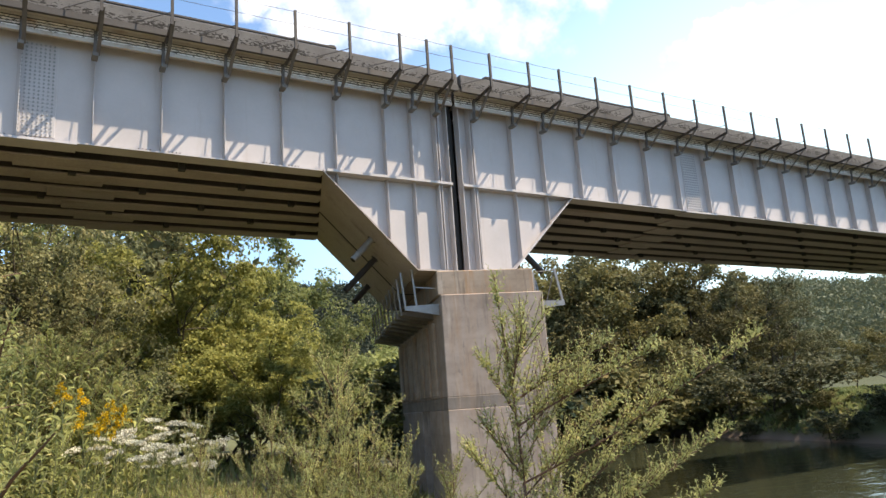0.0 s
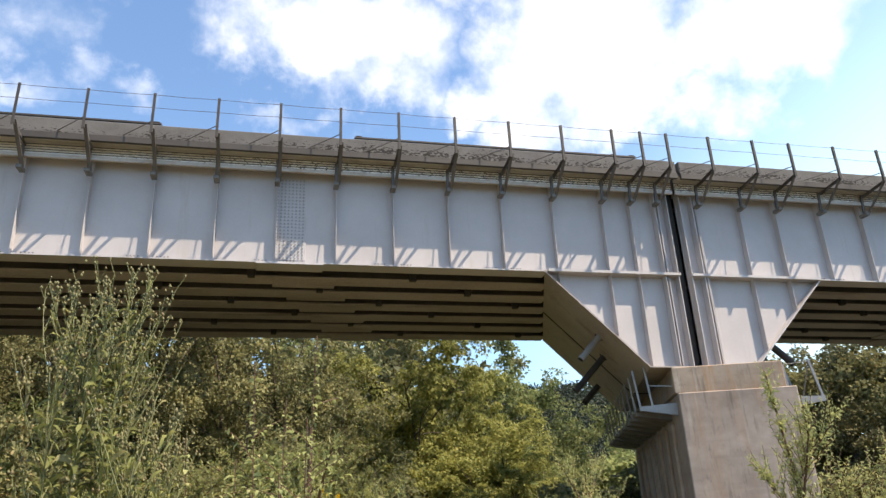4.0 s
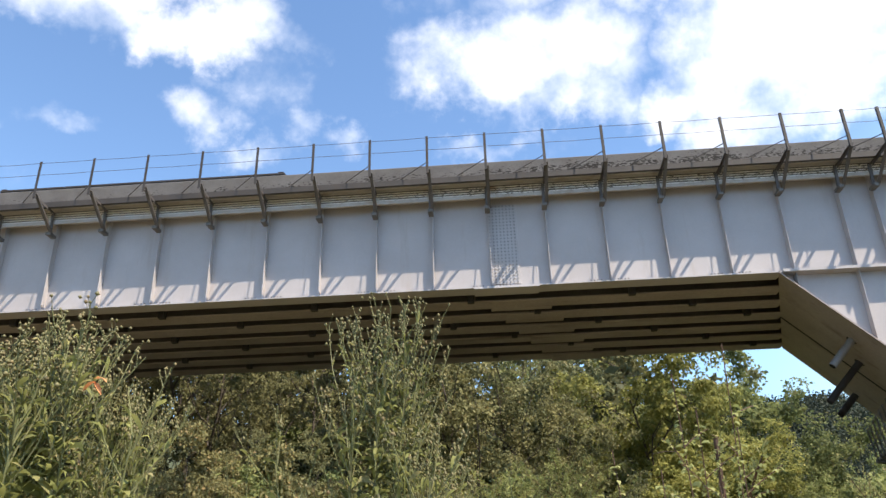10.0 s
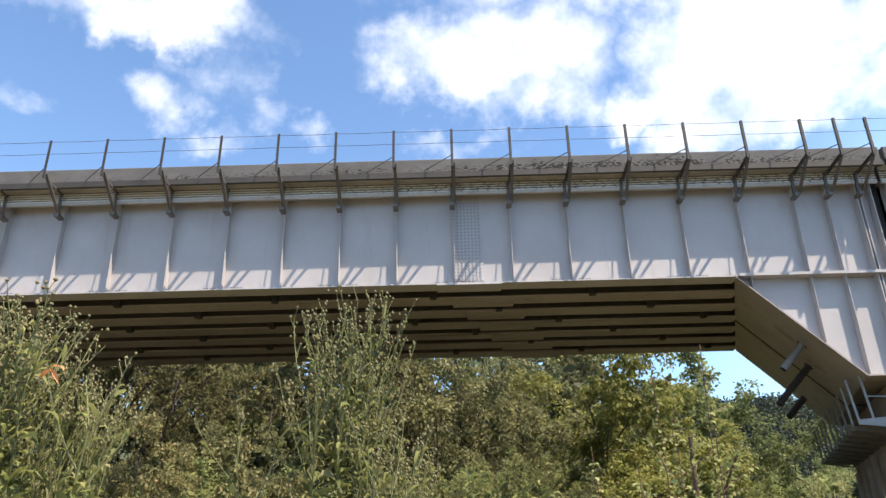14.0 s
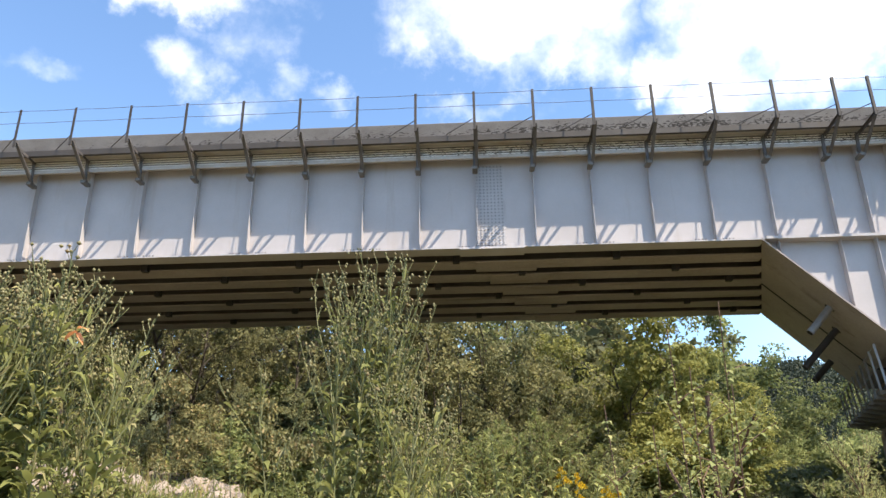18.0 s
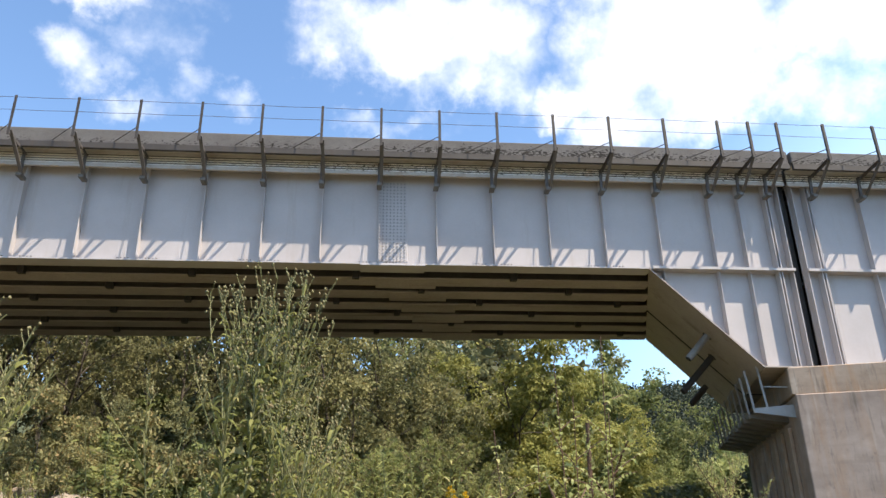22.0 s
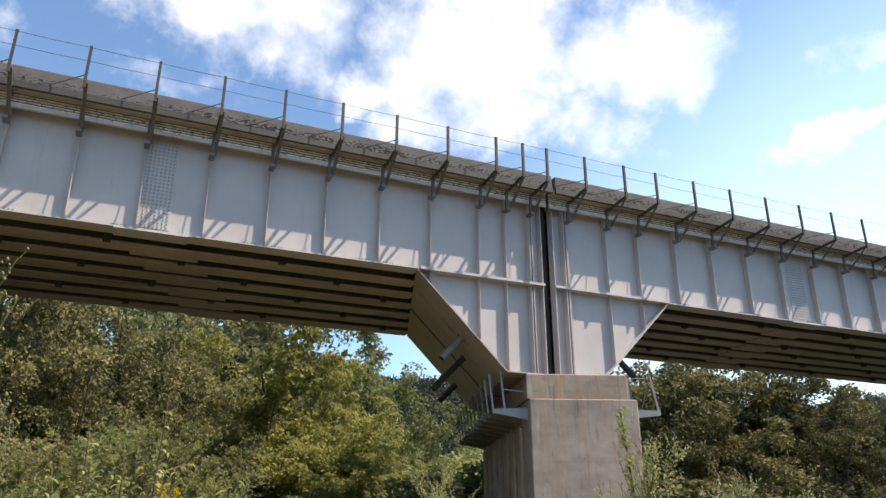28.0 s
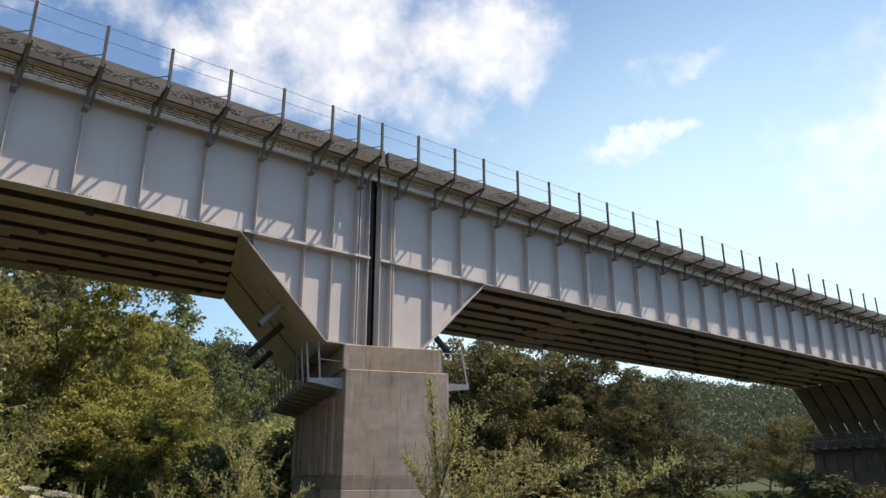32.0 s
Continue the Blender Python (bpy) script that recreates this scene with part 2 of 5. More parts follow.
M_PAINT = weathered("grey_steel_paint", (0.455, 0.422, 0.415), (0.395, 0.362, 0.352), (0.33, 0.265, 0.21), 0.5, scale=0.55, amount=0.5, bump=0.02, grit=0.03)
# the grey paint with grime, also darkened in colour for underside shade
M_SOFFIT = weathered("grimy_shade_toned_paint", (0.39, 0.332, 0.295), (0.31, 0.258, 0.225), (0.13, 0.085, 0.06), 0.6, scale=0.5, amount=0.7, streak=(0.15, 1, 1), bump=0.1)
M_DARK = weathered("rusty_dark_steel", (0.045, 0.038, 0.034), (0.03, 0.026, 0.024), (0.08, 0.042, 0.025), 0.7, scale=3, amount=0.6)
M_BRACKET = weathered("galvanised_steel", (0.108, 0.096, 0.090), (0.078, 0.069, 0.064), (0.075, 0.048, 0.03), 0.6, 0.0, scale=4, amount=0.5)
M_BEAM = weathered("brown_edge_beam", (0.058, 0.050, 0.045), (0.042, 0.037, 0.034), (0.07, 0.045, 0.03), 0.7, scale=2, amount=0.5)
M_GALV = weathered("pale_galvanised_steel", (0.30, 0.30, 0.295), (0.24, 0.24, 0.24), (0.2, 0.16, 0.12), 0.5, 0.2, scale=4, amount=0.4)
# inner steel darkened in colour for the shade between the girders, with rust streaks
M_INNER = weathered("shade_dark_girder_steel", (0.16, 0.135, 0.11), (0.11, 0.09, 0.07), (0.12, 0.06, 0.03), 0.8, scale=0.8, amount=0.7, streak=(0.15, 1, 1), bump=0.1)
# black of the wheels, also painted where open gaps lie in shade
M_BLACK = weathered("black_rubber_and_gap_shade", (0.012, 0.012, 0.012), (0.02, 0.018, 0.016), (0.03, 0.025, 0.02), 0.8, scale=3)
M_BARK = weathered("bark", (0.10, 0.08, 0.06), (0.06, 0.05, 0.04), (0.15, 0.13, 0.11), 0.95, scale=4, amount=0.6, streak=(1, 1, 0.2), bump=0.6, size=0.03)
M_STEM = weathered("green_stem", (0.16, 0.17, 0.06), (0.12, 0.12, 0.05), (0.14, 0.07, 0.04), 0.7, scale=8)
M_TWIG = weathered("red_brown_stem", (0.12, 0.06, 0.035), (0.09, 0.05, 0.03), (0.13, 0.10, 0.05), 0.8, scale=8)
M_ROCK = weathered("pale_limestone", (0.33, 0.27, 0.215), (0.25, 0.195, 0.15), (0.26, 0.17, 0.10), 0.95, scale=1.5, amount=0.6, streak=(1, 1, 1), bump=0.6, size=0.05)
L_OAK = leaf_material("dark_tree_leaves", (0.132, 0.146, 0.075), (0.224, 0.230, 0.125), (0.265, 0.218, 0.125), 0.06, 0.42)
L_MID = leaf_material("olive_tree_leaves", (0.180, 0.183, 0.092), (0.288, 0.281, 0.147), (0.324, 0.266, 0.141), 0.08, 0.42)
L_LIME = leaf_material("light_tree_leaves", (0.169, 0.204, 0.084), (0.281, 0.312, 0.135), (0.312, 0.288, 0.135), 0.1, 0.45)
L_YELLOW = leaf_material("yellowing_leaves", (0.231, 0.244, 0.078), (0.375, 0.372, 0.128), (0.400, 0.342, 0.135), 0.08, 0.45)
L_RUSSET = leaf_material("brownish_thicket_leaves", (0.165, 0.165, 0.078), (0.270, 0.250, 0.125), (0.310, 0.215, 0.115), 0.18, 0.4)
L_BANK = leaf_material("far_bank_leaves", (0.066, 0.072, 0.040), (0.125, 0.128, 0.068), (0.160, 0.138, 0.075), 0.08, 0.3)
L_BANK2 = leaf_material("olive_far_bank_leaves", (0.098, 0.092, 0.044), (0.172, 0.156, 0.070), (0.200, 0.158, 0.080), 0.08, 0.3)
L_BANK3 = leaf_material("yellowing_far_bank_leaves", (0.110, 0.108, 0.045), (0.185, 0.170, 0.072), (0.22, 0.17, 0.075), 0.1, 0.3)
# greyed leaf green that paints distance haze into the far ridge woods
L_FAR_HAZE = leaf_material("haze_greyed_leaves", (0.090, 0.112, 0.075), (0.135, 0.155, 0.100), (0.165, 0.160, 0.100), 0.1, 0.25)
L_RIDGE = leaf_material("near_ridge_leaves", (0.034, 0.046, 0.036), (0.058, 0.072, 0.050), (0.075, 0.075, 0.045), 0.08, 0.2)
L_WEED = leaf_material("weed_leaves", (0.185, 0.205, 0.076), (0.320, 0.332, 0.125), (0.41, 0.36, 0.19), 0.2, 0.45)
L_PALE = leaf_material("pale_shoot_leaves", (0.24, 0.27, 0.105), (0.38, 0.40, 0.18), (0.42, 0.38, 0.19), 0.15, 0.45)
L_SHRUB = leaf_material("feathery_shrub_leaves", (0.260, 0.279, 0.118), (0.430, 0.436, 0.202), (0.500, 0.421, 0.224), 0.12, 0.5)
L_DRY = leaf_material("dry_grass_blades", (0.228, 0.180, 0.085), (0.360, 0.295, 0.150), (0.168, 0.192, 0.070), 0.3, 0.3)
L_WHITE = leaf_material("white_florets", (0.48, 0.46, 0.38), (0.62, 0.60, 0.52), (0.50, 0.48, 0.36), 0.15, 0.25)
L_GOLD = leaf_material("goldenrod_florets", (0.50, 0.30, 0.01), (0.66, 0.43, 0.02), (0.50, 0.33, 0.03), 0.15, 0.25)
L_BUD = leaf_material("tan_flower_buds", (0.20, 0.195, 0.10), (0.31, 0.285, 0.165), (0.26, 0.19, 0.11), 0.2, 0.25)
L_ORANGE = leaf_material("orange_dry_leaf", (0.62, 0.22, 0.08), (0.74, 0.36, 0.18), (0.66, 0.28, 0.12), 0.2, 0.3)


def streaked_concrete(name, base, alt, rust, rust_amount, grime_amount):
    """Formed concrete: broad drifts, rust runs, pale lime runs and grime, all hanging down."""
    m, nt, b, L = material(name)
    drift, cloud = noise_tex(nt, 0.8, 5, 0.6, (1, 1, 1.6)), noise_tex(nt, 3.2, 6, 0.65)
    grain = noise_tex(nt, 40, 4, 0.6)
    runs = [noise_tex(nt, s, 4, 0.6, st) for s, st in ((2.3, (1, 1, 0.10)), (4.5, (1, 1, 0.09)), (7.0, (1, 1, 0.12)))]
    r = [ramp(nt, [(lo, (0, 0, 0)), (hi, (k, k, k))]) for lo, hi, k in ((0.52, 0.70, rust_amount), (0.58, 0.72, 0.55), (0.56, 0.72, grime_amount))]
    for n, q in zip(runs, r):
        L(n.outputs["Fac"], q.inputs[0])
    d, k = ramp(nt, [(0.33, (0, 0, 0)), (0.68, (1, 1, 1))]), ramp(nt, [(0.3, (0.86, 0.85, 0.84)), (0.7, (1.08, 1.07, 1.06))])
    L(drift.outputs["Fac"], d.inputs[0])
    L(cloud.outputs["Fac"], k.inputs[0])
    c = blend(nt, d.outputs[0], base, alt)
    c = blend(nt, r[0].outputs[0], c, rust)
    c = blend(nt, r[1].outputs[0], c, (0.47, 0.42, 0.36))
    c = blend(nt, r[2].outputs[0], c, (0.12, 0.095, 0.075))
    level, blot = noise_tex(nt, 1.5, 5, 0.6, (0.12, 0.12, 2.6)), noise_tex(nt, 5.5, 5, 0.7, (1, 1, 0.8))
    lr, br = ramp(nt, [(0.54, (0, 0, 0)), (0.64, (0.45, 0.45, 0.45))]), ramp(nt, [(0.60, (0, 0, 0)), (0.70, (0.5, 0.5, 0.5))])
    L(level.outputs["Fac"], lr.inputs[0])
    L(blot.outputs["Fac"], br.inputs[0])
    c = blend(nt, lr.outputs[0], c, alt)
    c = blend(nt, br.outputs[0], c, (0.17, 0.14, 0.12))
    mul = nt.nodes.new("ShaderNodeMix")
    mul.data_type, mul.blend_type = "RGBA", "MULTIPLY"
    mul.inputs["Factor"].default_value = 1.0
    L(c, mul.inputs["A"])
    L(k.outputs[0], mul.inputs["B"])
    L(mul.outputs["Result"], b.inputs["Base Color"])
    b.inputs["Roughness"].default_value = 0.9
    bumped(nt, b, grain.outputs["Fac"], 0.15, 0.01)
    return m


M_CONC = streaked_concrete("pier_concrete", (0.40, 0.325, 0.275), (0.265, 0.212, 0.178), (0.33, 0.19, 0.10), 0.5, 0.6)
M_CAP = streaked_concrete("rust_streaked_concrete", (0.38, 0.30, 0.235), (0.27, 0.20, 0.145), (0.38, 0.19, 0.075), 0.75, 0.7)
M_BAND = streaked_concrete("stained_pour_joint", (0.28, 0.235, 0.20), (0.165, 0.138, 0.118), (0.28, 0.16, 0.08), 0.35, 0.9)
# far pier concrete, its colour darkened to stand in for the bridge's shade
M_PIER_SHADE = streaked_concrete("weathered_shade_dark_concrete", (0.15, 0.115, 0.09), (0.10, 0.075, 0.06), (0.14, 0.07, 0.04), 0.5, 0.6)
M_FASCIA = weathered("pale_fascia_paint", (0.56, 0.535, 0.52), (0.46, 0.43, 0.41), (0.33, 0.20, 0.11), 0.8, scale=1.1, amount=0.6, streak=(0.5, 1, 0.5), bump=0.1)
# dull steel, also used as the walkway's galvanised steel darkened for shade
M_STEEL = weathered("dull_and_shaded_steel", (0.17, 0.16, 0.15), (0.12, 0.11, 0.10), (0.10, 0.065, 0.04), 0.6, 0.0, scale=4, amount=0.6)


def chipped_concrete():
    """Ribbed grey concrete with crisp black chips."""
    m = weathered("parapet_concrete", (0.148, 0.140, 0.135), (0.112, 0.104, 0.10), (0.10, 0.09, 0.08), 0.95, scale=2.2, amount=0.6, streak=(0.6, 1, 1.6), bump=0.4, size=0.03)
    nt = m.node_tree
    b = nt.nodes["Principled BSDF"]
    old = b.inputs["Base Color"].links[0].from_socket
    n, patch = noise_tex(nt, 27.0, 2, 0.5, (0.42, 1, 1.1)), noise_tex(nt, 0.9, 2)
    add = nt.nodes.new("ShaderNodeMath")
    add.operation = "MULTIPLY_ADD"
    nt.links.new(patch.outputs["Fac"], add.inputs[0])
    add.inputs[1].default_value = 0.5
    nt.links.new(n.outputs["Fac"], add.inputs[2])
    sep, geo, last = nt.nodes.new("ShaderNodeSeparateXYZ"), nt.nodes.new("ShaderNodeNewGeometry"), add.outputs[0]
    nt.links.new(geo.outputs["Position"], sep.inputs[0])
    for axis, lo, hi, a, b0 in (("Z", 11.02, 11.16, 0.05, -0.14), ("X", -19, -9, -0.16, 0.02)):
        mr, plus = nt.nodes.new("ShaderNodeMapRange"), nt.nodes.new("ShaderNodeMath")
        for k, v in (("From Min", lo), ("From Max", hi), ("To Min", a), ("To Max", b0)):
            mr.inputs[k].default_value = v
        nt.links.new(sep.outputs[axis], mr.inputs["Value"])
        nt.links.new(mr.outputs[0], plus.inputs[0])
        nt.links.new(last, plus.inputs[1])
        last = plus.outputs[0]
    r = ramp(nt, [(0.825, (0, 0, 0)), (0.85, (1, 1, 1))])
    nt.links.new(last, r.inputs[0])
    nt.links.new(blend(nt, r.outputs[0], old, (0.02, 0.018, 0.016)), b.inputs["Base Color"])
    return m


def dashed_boards():
    """White boards broken into rows of pale dashes with dark between, and rust runs."""
    m, nt, b, L = material("dashed_white_boards")
    geo, mp, br = nt.nodes.new("ShaderNodeNewGeometry"), nt.nodes.new("ShaderNodeMapping"), nt.nodes.new("ShaderNodeTexBrick")
    sep, com = nt.nodes.new("ShaderNodeSeparateXYZ"), nt.nodes.new("ShaderNodeCombineXYZ")
    L(geo.outputs["Position"], mp.inputs["Vector"])
    L(mp.outputs[0], sep.inputs[0])
    L(sep.outputs["X"], com.inputs["X"])
    L(sep.outputs["Z"], com.inputs["Y"])
    L(com.outputs[0], br.inputs["Vector"])
    for k, v in (("Scale", 1.0), ("Brick Width", 0.34), ("Row Height", 0.068), ("Mortar Size", 0.017), ("Mortar Smooth", 0.3)):
        br.inputs[k].default_value = v
    br.offset, br.squash, br.squash_frequency = 0.37, 0.7, 3
    br.inputs["Color1"].default_value, br.inputs["Color2"].default_value, br.inputs["Mortar"].default_value = (0.82, 0.80, 0.785, 1), (0.72, 0.695, 0.68, 1), (0.12, 0.105, 0.095, 1)
    n, d, f = noise_tex(nt, 0.8, 5, 0.65, (1, 0.3, 1)), noise_tex(nt, 5, 4, 0.6, (0.5, 2, 1.2)), noise_tex(nt, 26, 3, 0.6, (0.6, 1, 1.4))
    r, q = ramp(nt, [(0.61, (0, 0, 0)), (0.72, (0.8, 0.8, 0.8))]), ramp(nt, [(0.56, (0, 0, 0)), (0.68, (0.7, 0.7, 0.7))])
    fr = ramp(nt, [(0.64, (0, 0, 0)), (0.67, (0.85, 0.85, 0.85))])
    L(n.outputs["Fac"], r.inputs[0])
    L(d.outputs["Fac"], q.inputs[0])
    L(f.outputs["Fac"], fr.inputs[0])
    bend = nt.nodes.new("ShaderNodeMath")
    bend.operation = "MULTIPLY_ADD"
    L(f.outputs["Fac"], bend.inputs[0])
    bend.inputs[1].default_value = 0.05
    L(sep.outputs["Z"], bend.inputs[2])
    L(bend.outputs[0], com.inputs["Y"])
    wide = nt.nodes.new("ShaderNodeMath")
    wide.operation = "MULTIPLY_ADD"
    L(d.outputs["Fac"], wide.inputs[0])
    wide.inputs[1].default_value = 0.7
    L(sep.outputs["X"], wide.inputs[2])
    L(wide.outputs[0], com.inputs["X"])
    part_x = nt.nodes.new("ShaderNodeMapRange")
    part_x.inputs["From Min"].default_value, part_x.inputs["From Max"].default_value = -17, -11
    L(sep.outputs["X"], part_x.inputs["Value"])
    c = blend(nt, part_x.outputs[0], (0.68, 0.655, 0.63), br.outputs["Color"])
    c = blend(nt, q.outputs[0], c, (0.56, 0.52, 0.48))
    c = blend(nt, fr.outputs[0], c, (0.22, 0.18, 0.15))
    c = blend(nt, r.outputs[0], c, (0.33, 0.19, 0.10))
    L(c, b.inputs["Base Color"])
    b.inputs["Roughness"].default_value = 0.85
    return m


def land_cover():
    """Dry weedy earth by the river, meadow farther off, dark forest floor on the ridges."""
    m = weathered("weedy_earth", (0.20, 0.165, 0.105), (0.13, 0.115, 0.06), (0.25, 0.20, 0.14), 1.0, scale=0.35, amount=0.7, streak=(1, 1, 1), bump=0.7, size=0.06)
    nt = m.node_tree
    b = nt.nodes["Principled BSDF"]
    old = b.inputs["Base Color"].links[0].from_socket
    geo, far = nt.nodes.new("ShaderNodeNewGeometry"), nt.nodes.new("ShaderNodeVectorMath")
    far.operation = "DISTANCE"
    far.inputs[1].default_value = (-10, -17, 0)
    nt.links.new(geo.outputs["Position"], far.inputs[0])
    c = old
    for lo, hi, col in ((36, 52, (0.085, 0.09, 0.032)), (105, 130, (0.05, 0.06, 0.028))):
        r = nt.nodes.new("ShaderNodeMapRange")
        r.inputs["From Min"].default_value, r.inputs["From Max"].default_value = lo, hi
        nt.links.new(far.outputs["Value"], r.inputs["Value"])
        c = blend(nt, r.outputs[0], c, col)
    sep, mud = nt.nodes.new("ShaderNodeSeparateXYZ"), nt.nodes.new("ShaderNodeMapRange")
    nt.links.new(geo.outputs["Position"], sep.inputs[0])
    nt.links.new(sep.outputs["Z"], mud.inputs["Value"])
    for k, v in (("From Min", -2.0), ("From Max", -1.4), ("To Min", 1.0), ("To Max", 0.0)):
        mud.inputs[k].default_value = v
    c = blend(nt, mud.outputs[0], c, (0.17, 0.115, 0.08))
    nt.links.new(c, b.inputs["Base Color"])
    return m


M_EARTH = land_cover()
M_CURB, M_PLANK = chipped_concrete(), dashed_boards()


def water_material():
    m, nt, b, L = material("river_water")
    b.inputs["Base Color"].default_value = (0.024, 0.028, 0.017, 1)
    b.inputs["Roughness"].default_value, b.inputs["IOR"].default_value = 0.06, 1.33
    a, c = noise_tex(nt, 1.6, 3, 0.5, (0.5, 1.4, 1)), noise_tex(nt, 0.25, 2)
    mul = nt.nodes.new("ShaderNodeMath")
    mul.operation = "MULTIPLY"
    L(a.outputs["Fac"], mul.inputs[0])
    L(c.outputs["Fac"], mul.inputs[1])
    bumped(nt, b, mul.outputs[0], 0.75, 0.085)
    return m


M_WATER = water_material()


# ---------------------------------------------------------------- builders
def part(name, bm, mat, parent=None, label="", at=None):
    """Links a bmesh (or mesh) as one mesh object under a thing or a part."""
    if isinstance(bm, bpy.types.Mesh):
        me = bm
    else:
        me = bpy.data.meshes.new(name)
        bm.to_mesh(me)
        bm.free()
    if mat and not me.materials:
        me.materials.append(mat)
    ob = new(name, me)
    ob.parent = parent
    if at is not None:
        ob.matrix_basis = at
    if label:
        tagged(ob, label=label)
    return ob


def thing(name, label, category, at=(0, 0, 0), group="", kind=""):
    e = new(name)
    e.empty_display_size = 0.2
    e.location = at
    return tagged(e, label, category, group, kind)


def hull(bm, lo, hi, shear=0.0, chamfer=0.0):
    """A box from lo to hi; shear moves x by shear per metre of y."""
    vs = [bm.verts.new((x + shear * y, y, z)) for x in (lo[0], hi[0]) for y in (lo[1], hi[1]) for z in (lo[2], hi[2])]
    fs = [bm.faces.new([vs[i] for i in f]) for f in ((0, 1, 3, 2), (4, 6, 7, 5), (0, 4, 5, 1), (2, 3, 7, 6), (0, 2, 6, 4), (1, 5, 7, 3))]
    if chamfer:
        es = {e for f in fs for e in f.edges}
        bmesh.ops.bevel(bm, geom=list(es), offset=chamfer, segments=1, affect="EDGES", profile=0.5)
    return bm


def bar(bm, a, b, w, h, up=(0, 0, 1)):
    """A straight bar of w x h section from a to b."""
    a, b = Vector(a), Vector(b)
    d = (b - a).normalized()
    s = d.cross(Vector(up))
    s = s.normalized() if s.length > 1e-4 else Vector((1, 0, 0))
    u = s.cross(d)
    vs = [bm.verts.new(p + s * i * w / 2 + u * j * h / 2) for p in (a, b) for i, j in ((-1, -1), (1, -1), (1, 1), (-1, 1))]
    for f in ((3, 2, 1, 0), (4, 5, 6, 7), (0, 1, 5, 4), (1, 2, 6, 5), (2, 3, 7, 6), (3, 0, 4, 7)):
        bm.faces.new([vs[i] for i in f])
    return bm


def tube(bm, points, radii, sides=6):
    """A tapered tube along points."""
    rings = []
    for i, p in enumerate(points):
        p = Vector(p)
        d = (Vector(points[min(i + 1, len(points) - 1)]) - Vector(points[max(i - 1, 0)]))
        d = d.normalized() if d.length > 1e-6 else Vector((0, 0, 1))
        s = d.cross(Vector((0.3, 0.1, 1))) if abs(d.z) < 0.95 else d.cross(Vector((1, 0, 0)))
        s.normalize()
        u = d.cross(s)
        rings.append([bm.verts.new(p + (s * math.cos(2 * math.pi * k / sides) + u * math.sin(2 * math.pi * k / sides)) * radii[i]) for k in range(sides)])
    for a, b in zip(rings, rings[1:]):
        for k in range(sides):
            bm.faces.new((a[k], a[(k + 1) % sides], b[(k + 1) % sides], b[k]))
    bm.faces.new(rings[-1])
    bm.faces.new(rings[0][::-1])
    return bm


def leaves(name, places, ways, lengths, widths, rng, faces=None):
    """One mesh of pointed four-cornered leaves; places, ways and (if given) faces are n x 3 arrays."""
    n = len(places)
    ways = ways / np.maximum(np.linalg.norm(ways, axis=1, keepdims=True), 1e-6)
    side = np.cross(ways, rng.normal(size=(n, 3)) if faces is None else faces)
    side /= np.maximum(np.linalg.norm(side, axis=1, keepdims=True), 1e-6)
    lift = np.cross(ways, side)
    ln, wd = np.asarray(lengths).reshape(-1, 1), np.asarray(widths).reshape(-1, 1)
    mid = places + ways * ln * 0.45 + lift * ln * 0.06
    v = np.stack([places, mid + side * wd / 2, places + ways * ln, mid - side * wd / 2], 1).reshape(-1, 3)
    me = bpy.data.meshes.new(name)
    me.vertices.add(4 * n)
    me.vertices.foreach_set("co", v.astype(np.float32).ravel())
    me.loops.add(4 * n)
    me.loops.foreach_set("vertex_index", np.arange(4 * n, dtype=np.int32))
    me.polygons.add(n)
    me.polygons.foreach_set("loop_start", np.arange(0, 4 * n, 4, dtype=np.int32))
    me.update(calc_edges=True)
    return me


def blades(name, places, ways, lengths, widths, droop, rng):
    """One mesh of long leaves that arch over: six corners each, bent twice towards the ground."""
    n = len(places)
    unit = lambda a: a / np.maximum(np.linalg.norm(a, axis=1, keepdims=True), 1e-6)
    d0 = unit(np.asarray(ways, float))
    ln, wd = np.asarray(lengths).reshape(-1, 1), np.asarray(widths).reshape(-1, 1)
    fall = np.array([0, 0, -1.0]) * np.asarray(droop).reshape(-1, 1)
    d1, d2 = unit(d0 + fall), unit(d0 + fall * 2.4)
    side = unit(np.cross(d0, np.array([0, 0, 1.0])) + rng.normal(size=(n, 3)) * 0.35)
    p0 = np.asarray(places, float)
    p1 = p0 + d0 * ln * 0.36
    p2 = p1 + d1 * ln * 0.34
    p3 = p2 + d2 * ln * 0.30
    v = np.stack([p0, p1 - side * wd * 0.5, p1 + side * wd * 0.5, p2 - side * wd * 0.42, p2 + side * wd * 0.42, p3], 1).reshape(-1, 3)
    f = np.array([0, 2, 1, 1, 2, 4, 3, 3, 4, 5], dtype=np.int32)
    me = bpy.data.meshes.new(name)
    me.vertices.add(6 * n)
    me.vertices.foreach_set("co", v.astype(np.float32).ravel())
    me.loops.add(10 * n)
    me.loops.foreach_set("vertex_index", (f[None] + 6 * np.arange(n, dtype=np.int32)[:, None]).ravel())
    me.polygons.add(3 * n)
    me.polygons.foreach_set("loop_start", (np.array([0, 3, 7], dtype=np.int32)[None] + 10 * np.arange(n, dtype=np.int32)[:, None]).ravel())
    me.update(calc_edges=True)
    return me


# ---------------------------------------------------------------- ground
SKEW = 0.35  # the piers lean by this much x for each metre of y
EYE = (-10.3, -17.35)


def smooth(a, b, v):
    t = np.clip((np.asarray(v, float) - a) / (b - a), 0, 1)
    return t * t * (3 - 2 * t)


